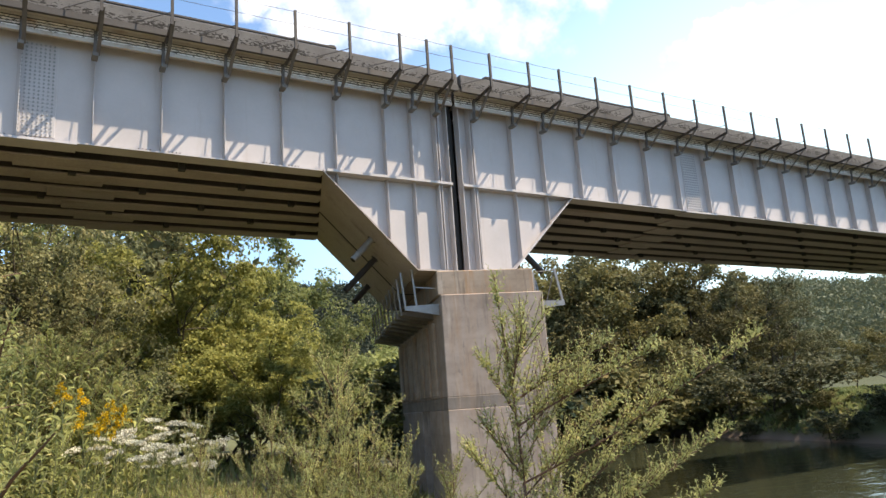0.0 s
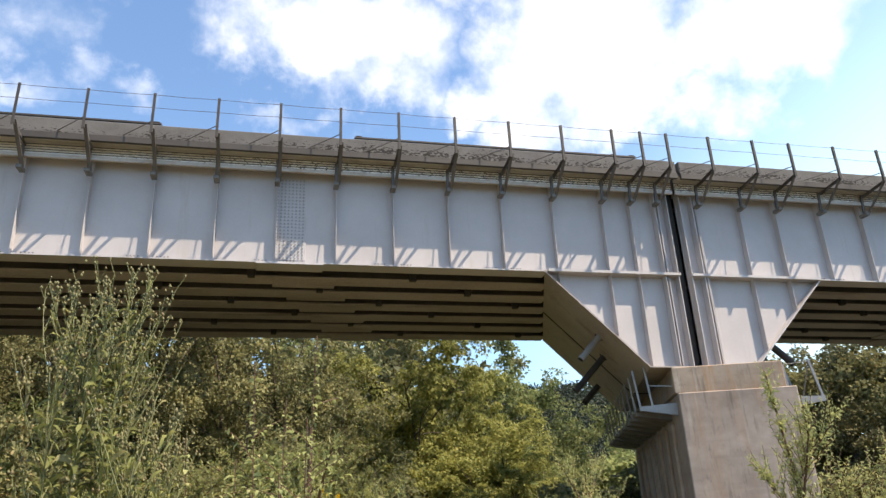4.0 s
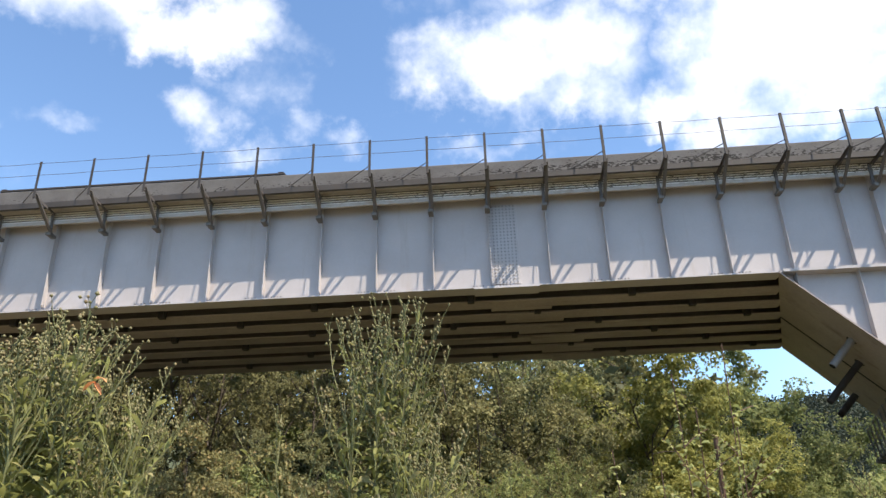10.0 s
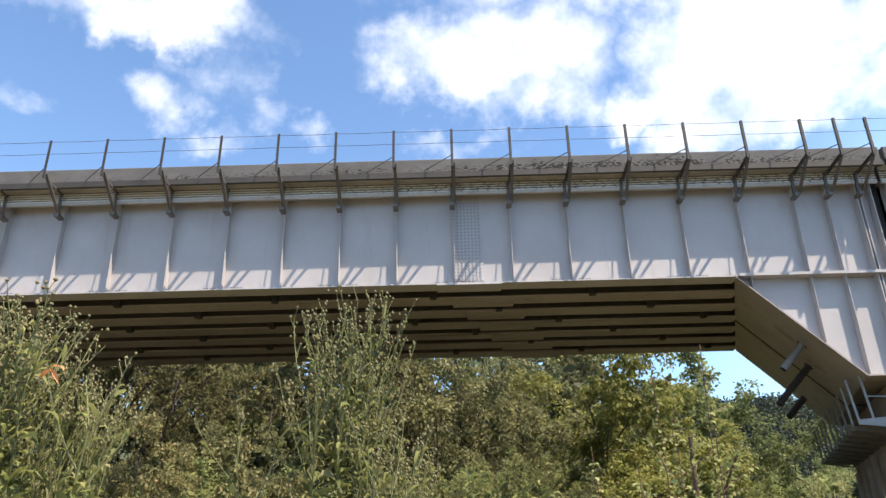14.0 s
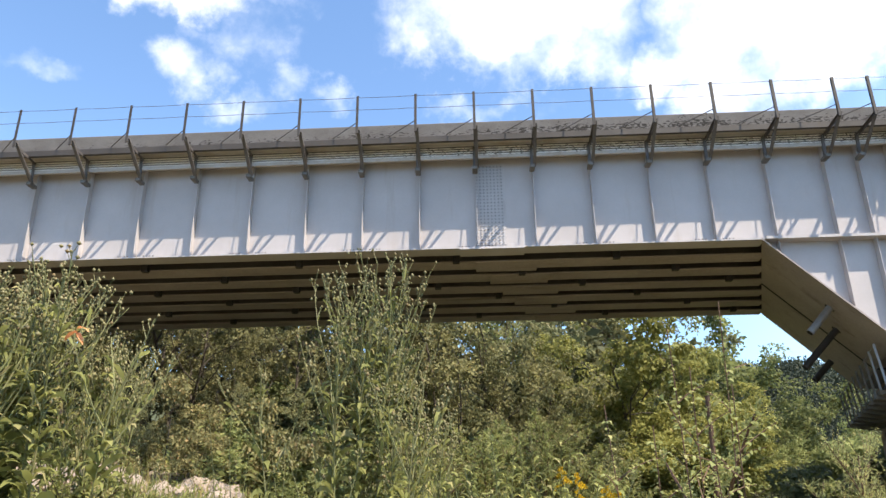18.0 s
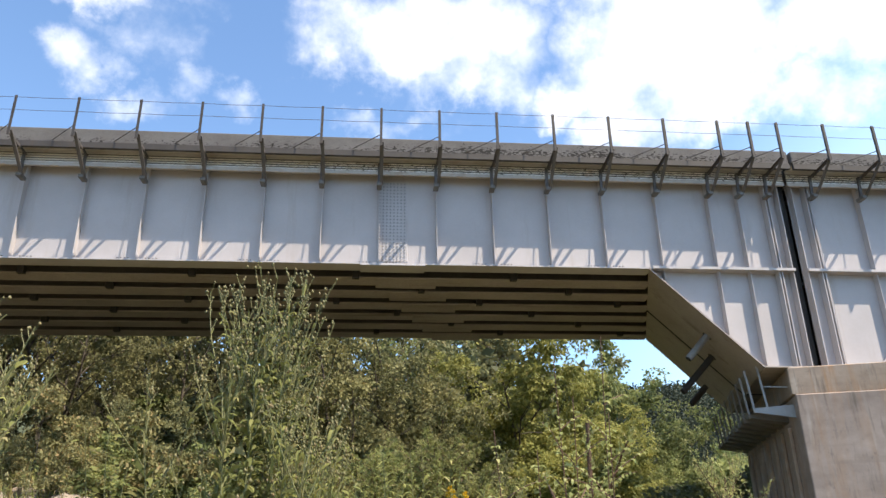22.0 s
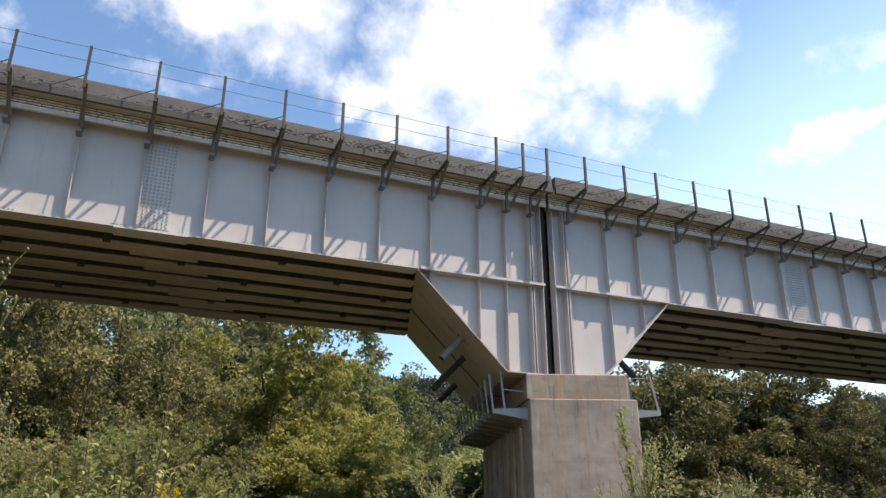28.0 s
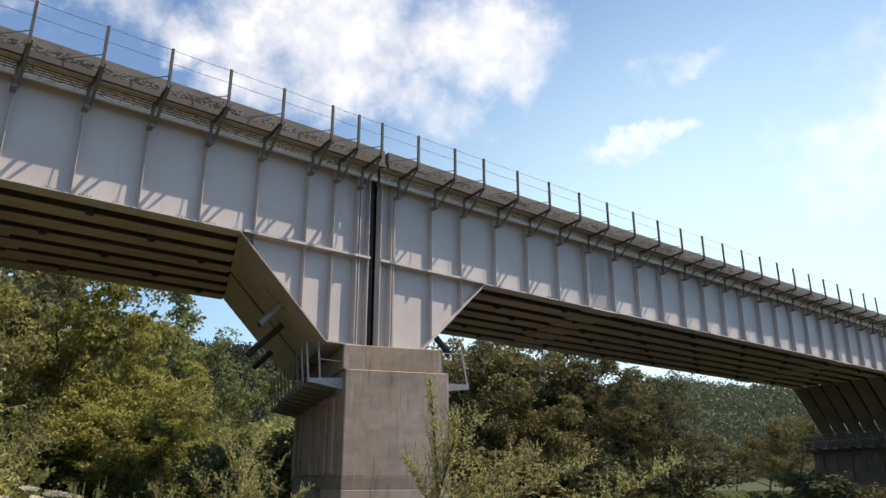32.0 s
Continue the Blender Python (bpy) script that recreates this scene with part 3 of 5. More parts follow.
def ground_z(x, y):
    x, y = np.asarray(x, float), np.asarray(y, float)
    dx, dy = x - EYE[0], y - EYE[1]
    s, c = -0.4 * dx + 0.917 * dy, 0.917 * dx + 0.4 * dy
    rise = 0.19 * np.maximum(0, s - 4.0)
    rise = 9.0 * np.tanh(rise / 9.0) * (1 - smooth(-1.0, 9.0, c))
    q = x - SKEW * y
    z = -0.05 + rise + 0.3 * (1 - smooth(0.7, 2.2, np.hypot(dx, dy)))
    z = z - 1.1 * smooth(-7, 1, q) - 2.6 * smooth(2.5, 10, q) + 4.2 * np.maximum(smooth(28.5, 36, q), 0.72 * smooth(29, 37, y) * smooth(2.5, 10, q))
    # wooded ridges in the distance
    r = np.hypot(dx, dy)
    az = np.degrees(np.arctan2(-dx, dy))
    ridge = 46 * smooth(130, 270, r) * (0.55 + 0.45 * smooth(-45, -20, az)) + 30 * smooth(300, 520, r) * (1 - smooth(-46, -25, az))
    ridge = ridge * (0.8 + 0.2 * np.sin(az / 7.0 + 3.5) + 0.07 * np.sin(az / 2.3))
    z = z + ridge * (np.abs(az) < 110) * smooth(110, 85, np.abs(az))
    return z + 0.08 * np.sin(1.3 * x + 0.7 * y) * np.sin(0.9 * y - 0.4 * x)


def make_ground():
    rings = np.concatenate([np.linspace(0.0, 60, 76)[1:], np.linspace(61, 140, 70), np.geomspace(144, 2800, 42)])
    na = 420
    ang = np.linspace(0, 2 * np.pi, na, endpoint=False)
    R, A = np.meshgrid(rings, ang, indexing="ij")
    X, Y = EYE[0] + R * np.sin(A), EYE[1] + R * np.cos(A)
    Z = ground_z(X, Y)
    v = np.concatenate([[[EYE[0], EYE[1], float(ground_z(*EYE))]], np.stack([X, Y, Z], -1).reshape(-1, 3)])
    f = [(0, 1 + (k + 1) % na, 1 + k) for k in range(na)]
    for i in range(len(rings) - 1):
        a, b = 1 + i * na, 1 + (i + 1) * na
        f += [(a + k, a + (k + 1) % na, b + (k + 1) % na, b + k) for k in range(na)]
    me = bpy.data.meshes.new("ground")
    me.from_pydata(v.tolist(), [], f)
    for p in me.polygons:
        p.use_smooth = True
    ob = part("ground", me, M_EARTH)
    tagged(ob, "weedy earth river bank rising to a wooded slope", "ground", kind="structure")
    bm = bmesh.new()
    vs = [bm.verts.new(p) for p in ((-89, -260, -2.15), (-36, -260, -2.15), (146, 260, -2.15), (93, 260, -2.15))]
    bm.faces.new(vs)
    w = part("water", bm, M_WATER)
    tagged(w, "dark green slow river water with small ripples", "water", kind="structure")


make_ground()

# ---------------------------------------------------------------- bridge
Z_SOFFIT, Z_TOP = 8.0, 10.6          # underside and top of the plate girders
GIRDERS = [6.72 * k / 6 for k in range(7)]
JOINTS = (-37.0, 0.76, 41.85)
SPANS = [(-75.0, -37.0)] + list(zip(JOINTS, JOINTS[1:]))
X_LEFT = [-2.97 - 1.489 * k for k in range(21)]
X_MID = [-1.48, -0.62, 0.18, 1.5, 2.93, 4.14, 5.66, 7.19]
X_RIGHT = [8.76 + 1.565 * k for k in range(21)]
STATIONS = sorted(X_LEFT + X_MID + X_RIGHT)
Z_SEAT = 5.42                        # underside of the haunches over the piers


def girder_profile(a, b):
    """Haunch points along the underside from joint a to joint b: (x, z)."""
    run, seat = (0.9, 5.05) if b > 30 else (1.4, Z_SEAT)
    return [(a + 0.18, Z_SEAT), (a + 1.67, Z_SEAT), (a + 4.33, Z_SOFFIT), (b - 4.07, Z_SOFFIT), (b - run, seat), (b - 0.18, seat)]


def plate(bm, outline, y0, y1, shear=0.0):
    """A plate from an x-z outline between two y; shear moves x by shear per metre of y."""
    n = len(outline)
    a = [bm.verts.new((x + shear * y0, y0, z)) for x, z in outline]
    b = [bm.verts.new((x + shear * y1, y1, z)) for x, z in outline]
    bm.faces.new(a)
    bm.faces.new(b[::-1])
    for i in range(n):
        bm.faces.new((a[(i + 1) % n], a[i], b[i], b[(i + 1) % n]))
    return bm


def strip(bm, points, y0, y1, t, shear=0.0):
    """A bent plate of thickness t laid under the x-z points."""
    for (xa, za), (xb, zb) in zip(points, points[1:]):
        d = Vector((xb - xa, 0, zb - za)).normalized()
        nrm = Vector((d.z, 0, -d.x)) * t
        if nrm.z > 0:
            nrm = -nrm
        plate(bm, [(xa, za), (xb, zb), (xb + nrm.x, zb + nrm.z), (xa + nrm.x, za + nrm.z)], y0, y1, shear)
    return bm


def make_girder(k, a, b):
    """One haunched plate girder of the span from joint a to joint b, in the girder's own x (shifted by the skew)."""
    y = GIRDERS[k]
    outer = k == 0
    pts = girder_profile(a, b)
    g = thing("plate_girder", "light grey painted haunched steel plate girder with web stiffeners" if outer else
              "grimy brown-grey steel plate girder, darkened in colour for the shade under the deck", "girder", (SKEW * y, y, 0), "girders under the deck")
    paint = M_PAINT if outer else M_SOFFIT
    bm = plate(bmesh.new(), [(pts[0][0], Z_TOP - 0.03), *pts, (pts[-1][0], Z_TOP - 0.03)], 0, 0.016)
    # inner webs carry the shade of the bays in their colour
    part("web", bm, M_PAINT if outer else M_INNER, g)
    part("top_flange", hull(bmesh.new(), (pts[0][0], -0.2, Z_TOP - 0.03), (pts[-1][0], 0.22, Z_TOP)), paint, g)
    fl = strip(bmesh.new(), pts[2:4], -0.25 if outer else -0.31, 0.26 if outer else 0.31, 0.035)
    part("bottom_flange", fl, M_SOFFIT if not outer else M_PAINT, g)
    part("haunch_flange", strip(bmesh.new(), pts[0:3], -0.25, 0.26, 0.035), M_PAINT if outer else M_SOFFIT, g)
    if b < 30:
        # over the near pier two wide plates close the haunches of all girders
        if k in (0, 3):
            lo, hi = ((-0.25, 3.42), (0.22, 3.62))[k // 3]
            part("haunch_soffit", strip(bmesh.new(), pts[3:6], lo, hi, 0.035, SKEW), M_SOFFIT, g)
        if k == 3:
            # black strip laid in place of the unlit gap between the two plates
            part("seam", strip(bmesh.new(), pts[3:6], 0.06, 0.22, 0.038, SKEW), M_BLACK, g)
    else:
        # far haunch flanges use the same shade-darkened colour
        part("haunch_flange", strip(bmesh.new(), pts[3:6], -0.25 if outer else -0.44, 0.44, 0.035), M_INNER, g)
    # level plate across each haunch
    for xa, xb in ((pts[0][0] + 0.0, pts[2][0]), (pts[3][0], pts[5][0])):
        part("haunch_plate", hull(bmesh.new(), (xa, -0.30, Z_SOFFIT - 0.036), (xb, -0.002, Z_SOFFIT + 0.035)), paint, g)
    if not outer:
        for x in (a + 10.0, b - 11.26):
            part("flange_splice", hull(bmesh.new(), (x - 0.38, -0.40, Z_SOFFIT - 0.085), (x + 1.26, 0.40, Z_SOFFIT - 0.036), 0, 0.004), M_SOFFIT, g)
        for i in range(9):
            x = a + 3.2 + 4.2 * i + 1.4 * (k % 3)
            if pts[2][0] + 0.5 < x < pts[3][0] - 0.5:
                part("hanger_block", hull(bmesh.new(), (x - 0.09, -0.50, Z_SOFFIT - 0.10), (x + 0.09, -0.34, Z_SOFFIT + 0.16), 0, 0.01), M_DARK, g)
    if outer:
        for x in STATIONS[1::2]:
            for side in (-0.5, 0.18):
                if pts[2][0] < x + side < pts[3][0] and x + side < pts[-1][0]:
                    bm = bmesh.new()
                    for i in range(4):
                        hull(bm, (x + side + 0.085 * i, -0.03, Z_SOFFIT + 0.07), (x + side + 0.03 + 0.085 * i, -0.001, Z_SOFFIT + 0.11))
                    tagged(part("bolts", bm, M_BRACKET, g), kind="stuff")
        for x in STATIONS:
            if not (pts[0][0] + 0.3 < x < pts[-1][0] - 0.3):
                continue
            part("stiffener", hull(bmesh.new(), (x - 0.008, -0.19, Z_SOFFIT + 0.025), (x + 0.008, -0.002, Z_TOP - 0.04)), paint, g)
            lo = np.interp(x, [p[0] for p in pts], [p[1] for p in pts])
            if lo < Z_SOFFIT - 0.3:
                part("stiffener", hull(bmesh.new(), (x - 0.008, -0.19, lo + 0.01), (x + 0.008, -0.002, Z_SOFFIT - 0.03)), paint, g)
        for x in (pts[0][0] + 0.03, pts[0][0] + 0.42, pts[0][0] + 0.5, pts[-1][0] - 0.03, pts[-1][0] - 0.42, pts[-1][0] - 0.34):
            part("bearing_stiffener", hull(bmesh.new(), (x - 0.012, -0.23, Z_SEAT + 0.01), (x + 0.012, -0.002, Z_SOFFIT - 0.03)), paint, g)
            part("bearing_stiffener", hull(bmesh.new(), (x - 0.012, -0.23, Z_SOFFIT + 0.025), (x + 0.012, -0.002, Z_TOP - 0.04)), paint, g)
        for x in (a + 10.0, b - 11.26):
            make_splice(g, x)
    return g


def make_splice(g, x):
    """A bolted web splice with a thicker flange plate beneath."""
    sp = part("splice_plate", hull(bmesh.new(), (x + 0.02, -0.018, Z_SOFFIT + 0.12), (x + 0.82, -0.003, Z_TOP - 0.15), 0, 0.003), M_PAINT, g)
    bm = bmesh.new()
    for i in range(8):
        for j in range(24):
            cx, cz = x + 0.09 + 0.093 * i, Z_SOFFIT + 0.17 + 0.094 * j
            ring = [(cx + 0.023 * math.cos(t), cz + 0.023 * math.sin(t)) for t in (0, 1.05, 2.09, 3.14, 4.19, 5.24)]
            lo = [bm.verts.new((u, -0.018, v)) for u, v in ring]
            hi = [bm.verts.new((u, -0.038, v)) for u, v in ring]
            bm.faces.new(hi)
            for k in range(6):
                bm.faces.new((lo[k], lo[(k + 1) % 6], hi[(k + 1) % 6], hi[k]))
    tagged(part("bolts", bm, M_GALV, sp), kind="stuff")
    part("flange_splice", hull(bmesh.new(), (x - 0.38, -0.27, Z_SOFFIT - 0.07), (x + 1.26, 0.28, Z_SOFFIT - 0.036), 0, 0.004), M_PAINT, g)


for a, b in SPANS:
    for k in range(7):
        make_girder(k, a, b)


def make_diaphragm(x):
    """Cross plates added to close the bays between the girders beside a pier; their dark colour paints shade."""
    d = thing("cross_diaphragm", "added steel diaphragm between the girders, coloured dark for the shade there", "diaphragm", group="diaphragms over the piers")
    for ya, yb in zip(GIRDERS, GIRDERS[1:]):
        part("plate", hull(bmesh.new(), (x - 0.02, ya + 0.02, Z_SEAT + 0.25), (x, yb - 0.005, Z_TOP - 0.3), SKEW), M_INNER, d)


for x in (JOINTS[1] + 2.2, JOINTS[2] - 1.2):
    make_diaphragm(x)


def make_deck():
    for a, b in SPANS:
        d = thing("bridge_deck", "grey concrete bridge deck slab with stained parapet", "bridge deck")
        part("slab", hull(bmesh.new(), (a + 0.05, -0.30, Z_TOP + 0.02), (b - 0.05, 7.5, Z_TOP + 0.40)), M_CURB, d)
        part("parapet", hull(bmesh.new(), (a + 0.05, -0.75, Z_TOP + 0.305), (b - 0.05, -0.28, Z_TOP + 0.70), 0, 0.02), M_CURB, d)
        part("parapet", hull(bmesh.new(), (a + 0.05, 7.5, Z_TOP + 0.06), (b - 0.05, 7.75, Z_TOP + 0.70), 0, 0.02), M_CURB, d)
        part("edge_beam", hull(bmesh.new(), (a + 0.05, -0.79, Z_TOP + 0.135), (b - 0.05, -0.70, Z_TOP + 0.30), 0, 0.006), M_BEAM, d)
        part("fascia", hull(bmesh.new(), (a + 0.05, -0.37, Z_TOP - 0.165), (b - 0.05, -0.30, Z_TOP - 0.078), 0, 0.006), M_FASCIA, d, "pale lower fascia board")
        # dark backing added behind the boards to paint the shade in their gaps
        part("lining", hull(bmesh.new(), (a + 0.05, -0.322, Z_TOP - 0.075), (b - 0.05, -0.302, Z_TOP + 0.27)), M_DARK, d)
        for i in range(4):
            z = Z_TOP - 0.071 + 0.068 * i
            part("form_board", hull(bmesh.new(), (a + 0.05, -0.352 + 0.004 * (i % 2), z), (b - 0.05, -0.323, z + 0.041), 0, 0.004), M_PLANK, d)
        part("top_board", hull(bmesh.new(), (a + 0.05, -0.36, Z_TOP + 0.205), (b - 0.05, -0.323, Z_TOP + 0.273), 0, 0.004), M_FASCIA, d)
        part("soffit_board", hull(bmesh.new(), (a + 0.05, -0.70, Z_TOP + 0.275), (b - 0.05, -0.31, Z_TOP + 0.30)), M_FASCIA, d)


make_deck()


def make_bracket():
    """Overhang bracket of thin angle irons with its guard post; x = 0 at the stiffener."""
    b = thing("overhang_bracket", "dark steel overhang bracket carrying a slender guard post", "bracket", group="brackets along the parapet")
    bm = bmesh.new()
    hull(bm, (-0.032, -1.388, 10.72), (0.032, -1.376, 11.81))
    hull(bm, (-0.032, -1.376, 10.72), (-0.02, -1.325, 11.81))
    part("guard_post", bm, M_DARK, b)
    bm = bar(bmesh.new(), (0.03, -0.42, 10.69), (0.03, -1.38, 10.78), 0.012, 0.07)
    bar(bm, (0, -0.42, 10.722), (0, -1.38, 10.812), 0.06, 0.012)
    part("top_bar", bm, M_BRACKET, b)
    bm = bar(bmesh.new(), (-0.03, -0.43, 10.72), (-0.03, -0.36, 10.12), 0.074, 0.014, (0, 1, 0))
    bar(bm, (-0.062, -0.41, 10.72), (-0.062, -0.34, 10.12), 0.010, 0.05, (0, 1, 0))
    part("hanger", bm, M_BRACKET, b)
    bm = bar(bmesh.new(), (0.03, -1.37, 10.84), (0.03, -0.43, 10.10), 0.082, 0.014, (0, 1, 0))
    bar(bm, (0.062, -1.35, 10.85), (0.062, -0.41, 10.11), 0.010, 0.05, (0, 1, 0))
    part("strut", bm, M_BRACKET, b)
    part("foot", hull(bmesh.new(), (-0.09, -0.5, 10.06), (0.04, -0.19, 10.15), 0, 0.008), M_STEEL, b)
    part("tie_rod", tube(bmesh.new(), [(0, -1.35, 11.06), (-0.74, -0.755, 10.95)], [0.013, 0.013], 5), M_BRACKET, b)
    return b


first = make_bracket()
first.location.x = STATIONS[0]
for x in STATIONS[1:]:
    copy_thing(first, Matrix.Translation((x, 0, 0)))
for z in (11.76, 11.4):
    pts = []
    for xa, xb in zip(STATIONS, STATIONS[1:]):
        pts += [(xa, -1.385, z), ((xa + xb) / 2, -1.385, z - 0.012)]
    pts.append((STATIONS[-1], -1.385, z))
    c = part("guard_cable", tube(bmesh.new(), pts, [0.006] * len(pts), 5), M_BRACKET)
    tagged(c, "thin grey wire guard cable strung along the posts", "cable", "guard cables")

# black strip added in the open joint to paint the dark gap between the girder ends
part_ = part("joint_seal", hull(bmesh.new(), (JOINTS[1] - 0.10, 0.02, Z_SEAT), (JOINTS[1] + 0.10, 0.2, Z_TOP + 0.0)), M_BLACK)
tagged(part_, "black strip added for the dark open gap between girder ends", "joint seal")


# ---------------------------------------------------------------- piers
def turned(bm, x0, ang):
    bmesh.ops.rotate(bm, verts=bm.verts, cent=(0, 0, 0), matrix=Matrix.Rotation(ang, 3, "Z"))
    bmesh.ops.translate(bm, verts=bm.verts, vec=(x0, 0, 0))
    return bm


PIER_TURN = -math.atan(SKEW)


PIER_X = JOINTS[1] + 0.54


def make_pier(x0, ground, shaft, cap, drop=0.0):
    """A wall pier, square to its own long axis, which follows the skew."""
    p = thing("bridge_pier", "stained board-marked concrete bridge pier with a stepped cap", "bridge pier", (0, 0, -drop), group="bridge piers")
    T = lambda bm: turned(bm, x0, PIER_TURN)
    part("cap", T(hull(bmesh.new(), (-1.30, -0.72, 4.70), (1.50, 8.2, 5.38), 0, 0.02)), cap, p)
    part("upper_shaft", T(hull(bmesh.new(), (-1.24, -0.80, 1.90), (1.72, 8.4, 4.70), 0, 0.025)), shaft, p)
    part("pour_joint", T(hull(bmesh.new(), (-1.245, -0.806, 1.58), (1.726, 8.40, 1.905), 0, 0.01)), M_BAND, p)
    low = T(hull(bmesh.new(), (-1.25, -0.815, ground), (1.735, 2.2, 1.58), 0, 0.02))
    part("lower_shaft", low, shaft, p)
    part("lower_shaft", T(hull(bmesh.new(), (-1.25, 3.6, ground), (1.735, 8.42, 1.58), 0, 0.02)), shaft, p)
    for y in (0.35, 1.5, 2.7, 3.9, 5.1, 6.3, 7.5):
        part("pilaster", T(hull(bmesh.new(), (-1.33, y, 1.97), (-1.235, y + 0.55, 4.05), 0, 0.02)), cap, p)
    for k, y in enumerate(GIRDERS):
        u = y / math.cos(PIER_TURN)
        for s in (-0.85, 0.85):
            part("bearing", T(hull(bmesh.new(), (s - 0.28, u - 0.22, 5.375), (s + 0.28, u + 0.22, Z_SEAT - 0.031), 0, 0.01)), M_DARK, p)
    return p


def make_platform(x0, drop=0.0):
    """The inspection walkway along the pier: cantilever beams, posts, planks and rails."""
    p = thing("inspection_platform", "grey steel inspection walkway with guard posts along the pier", "walkway", (0, 0, -drop))
    T = lambda bm: turned(bm, x0, PIER_TURN)
    for i in range(10):
        y = -0.45 + 0.95 * i
        # beams and posts past the near ones get shade through a darker steel
        part("beam", T(plate(bmesh.new(), [(-2.20, 4.46), (-1.24, 4.50), (-1.24, 4.18), (-2.20, 4.36)], y, y + 0.09 if i == 0 else y + 0.48)), M_STEEL if i else M_GALV, p)
        part("post", T(bar(bmesh.new(), (-2.17, y + 0.05, 4.34), (-2.27, y + 0.05, 5.42), 0.05, 0.05)), M_STEEL if i > 1 else M_GALV, p)
        if i < 9:
            part("board", T(hull(bmesh.new(), (-2.16, y + 0.49, 4.445), (-1.34, y + 0.94, 4.475), 0, 0.004)), M_DARK, p)
    part("rail", T(bar(bmesh.new(), (-2.26, -0.5, 5.38), (-2.26, 8.2, 5.38), 0.02, 0.02)), M_GALV, p)
    part("rail", T(bar(bmesh.new(), (-2.22, -0.5, 4.92), (-2.22, 8.2, 4.92), 0.02, 0.02)), M_GALV, p)
    part("inner_post", T(bar(bmesh.new(), (-1.86, -0.40, 4.44), (-1.96, -0.40, 5.55), 0.05, 0.05)), M_GALV, p)
    part("end_rail", T(bar(bmesh.new(), (-1.93, -0.4, 5.0), (-1.24, -0.4, 4.94), 0.03, 0.03)), M_GALV, p)
    if x0 > 20:
        return
    q = thing("inspection_platform", "pale steel bracket platform with two leaning posts beside the pier", "walkway")
    for i in range(4):
        y = 0.55 + 1.9 * i
        part("beam", T(plate(bmesh.new(), [(1.72, 4.62), (2.86, 4.60), (2.86, 4.46), (1.72, 4.34)], y, y + 0.09)), M_GALV, q)
        part("post", T(bar(bmesh.new(), (2.83, y + 0.05, 4.5), (2.64, y + 0.05, 5.6), 0.06, 0.06)), M_GALV, q)
        part("brace", T(bar(bmesh.new(), (2.31, y + 0.05, 4.6), (2.63, y + 0.05, 5.55), 0.025, 0.025)), M_BRACKET, q)
        if i < 3:
            part("board", T(hull(bmesh.new(), (1.86, y + 0.11, 4.62), (2.82, y + 1.88, 4.65), 0, 0.004)), M_DARK, q)
    part("inner_post", T(bar(bmesh.new(), (2.0, 0.6, 4.3), (1.95, 0.6, 5.5), 0.05, 0.05)), M_GALV, q)
    part("chain", T(tube(bmesh.new(), [(1.5, 0.6, 5.5), (2.1, 0.6, 5.52), (2.64, 0.6, 5.55)], [0.008] * 3, 5)), M_GALV, q)


make_pier(PIER_X, -3.4, M_CONC, M_CAP)
# far pier: shade under the bridge is painted into its concrete
make_pier(JOINTS[2] + 0.54, -5.0, M_PIER_SHADE, M_PIER_SHADE, 0.36)
make_pier(JOINTS[0] + 0.54, -1.0, M_CONC, M_CAP)
make_pier(-75.0 + 0.54, -1.0, M_CONC, M_CAP)
make_platform(PIER_X)
make_platform(JOINTS[2] + 0.54, 0.36)


def make_drain(a, b, r, mat, label):
    a, b = Vector(a), Vector(b)
    d = thing("drain_pipe", label, "pipe", group="drain pipes at the haunch")
    bm = tube(bmesh.new(), [a - (b - a).normalized() * 0.1, b], [r, r], 14)
    part("tube", bm, mat, d)
    part("collar", tube(bmesh.new(), [a, a + (b - a).normalized() * 0.05], [r * 1.5, r * 1.5], 14), M_DARK, d)
    # black disc on the closed end paints the dark hollow of the pipe
    part("mouth", tube(bmesh.new(), [b - (b - a).normalized() * 0.02, b + (b - a).normalized() * 0.004], [r * 0.85, r * 0.85], 14), M_BLACK, d)


make_drain((-1.44, 1.06, 6.57), (-2.10, 1.06, 5.89), 0.095, M_GALV, "pale grey drain pipe stub under the haunch")
make_drain((-0.70, 2.47, 6.33), (-1.76, 2.47, 5.27), 0.095, M_DARK, "rusty black drain pipe stub under the haunch")
make_drain((0.78, 6.2, 6.22), (0.10, 6.2, 5.55), 0.105, M_DARK, "rusty black drain pipe stub under the haunch")
make_drain((3.62, 0.7, 6.32), (4.32, 0.7, 5.70), 0.10, M_DARK, "dark drain pipe stub beside the pier cap")


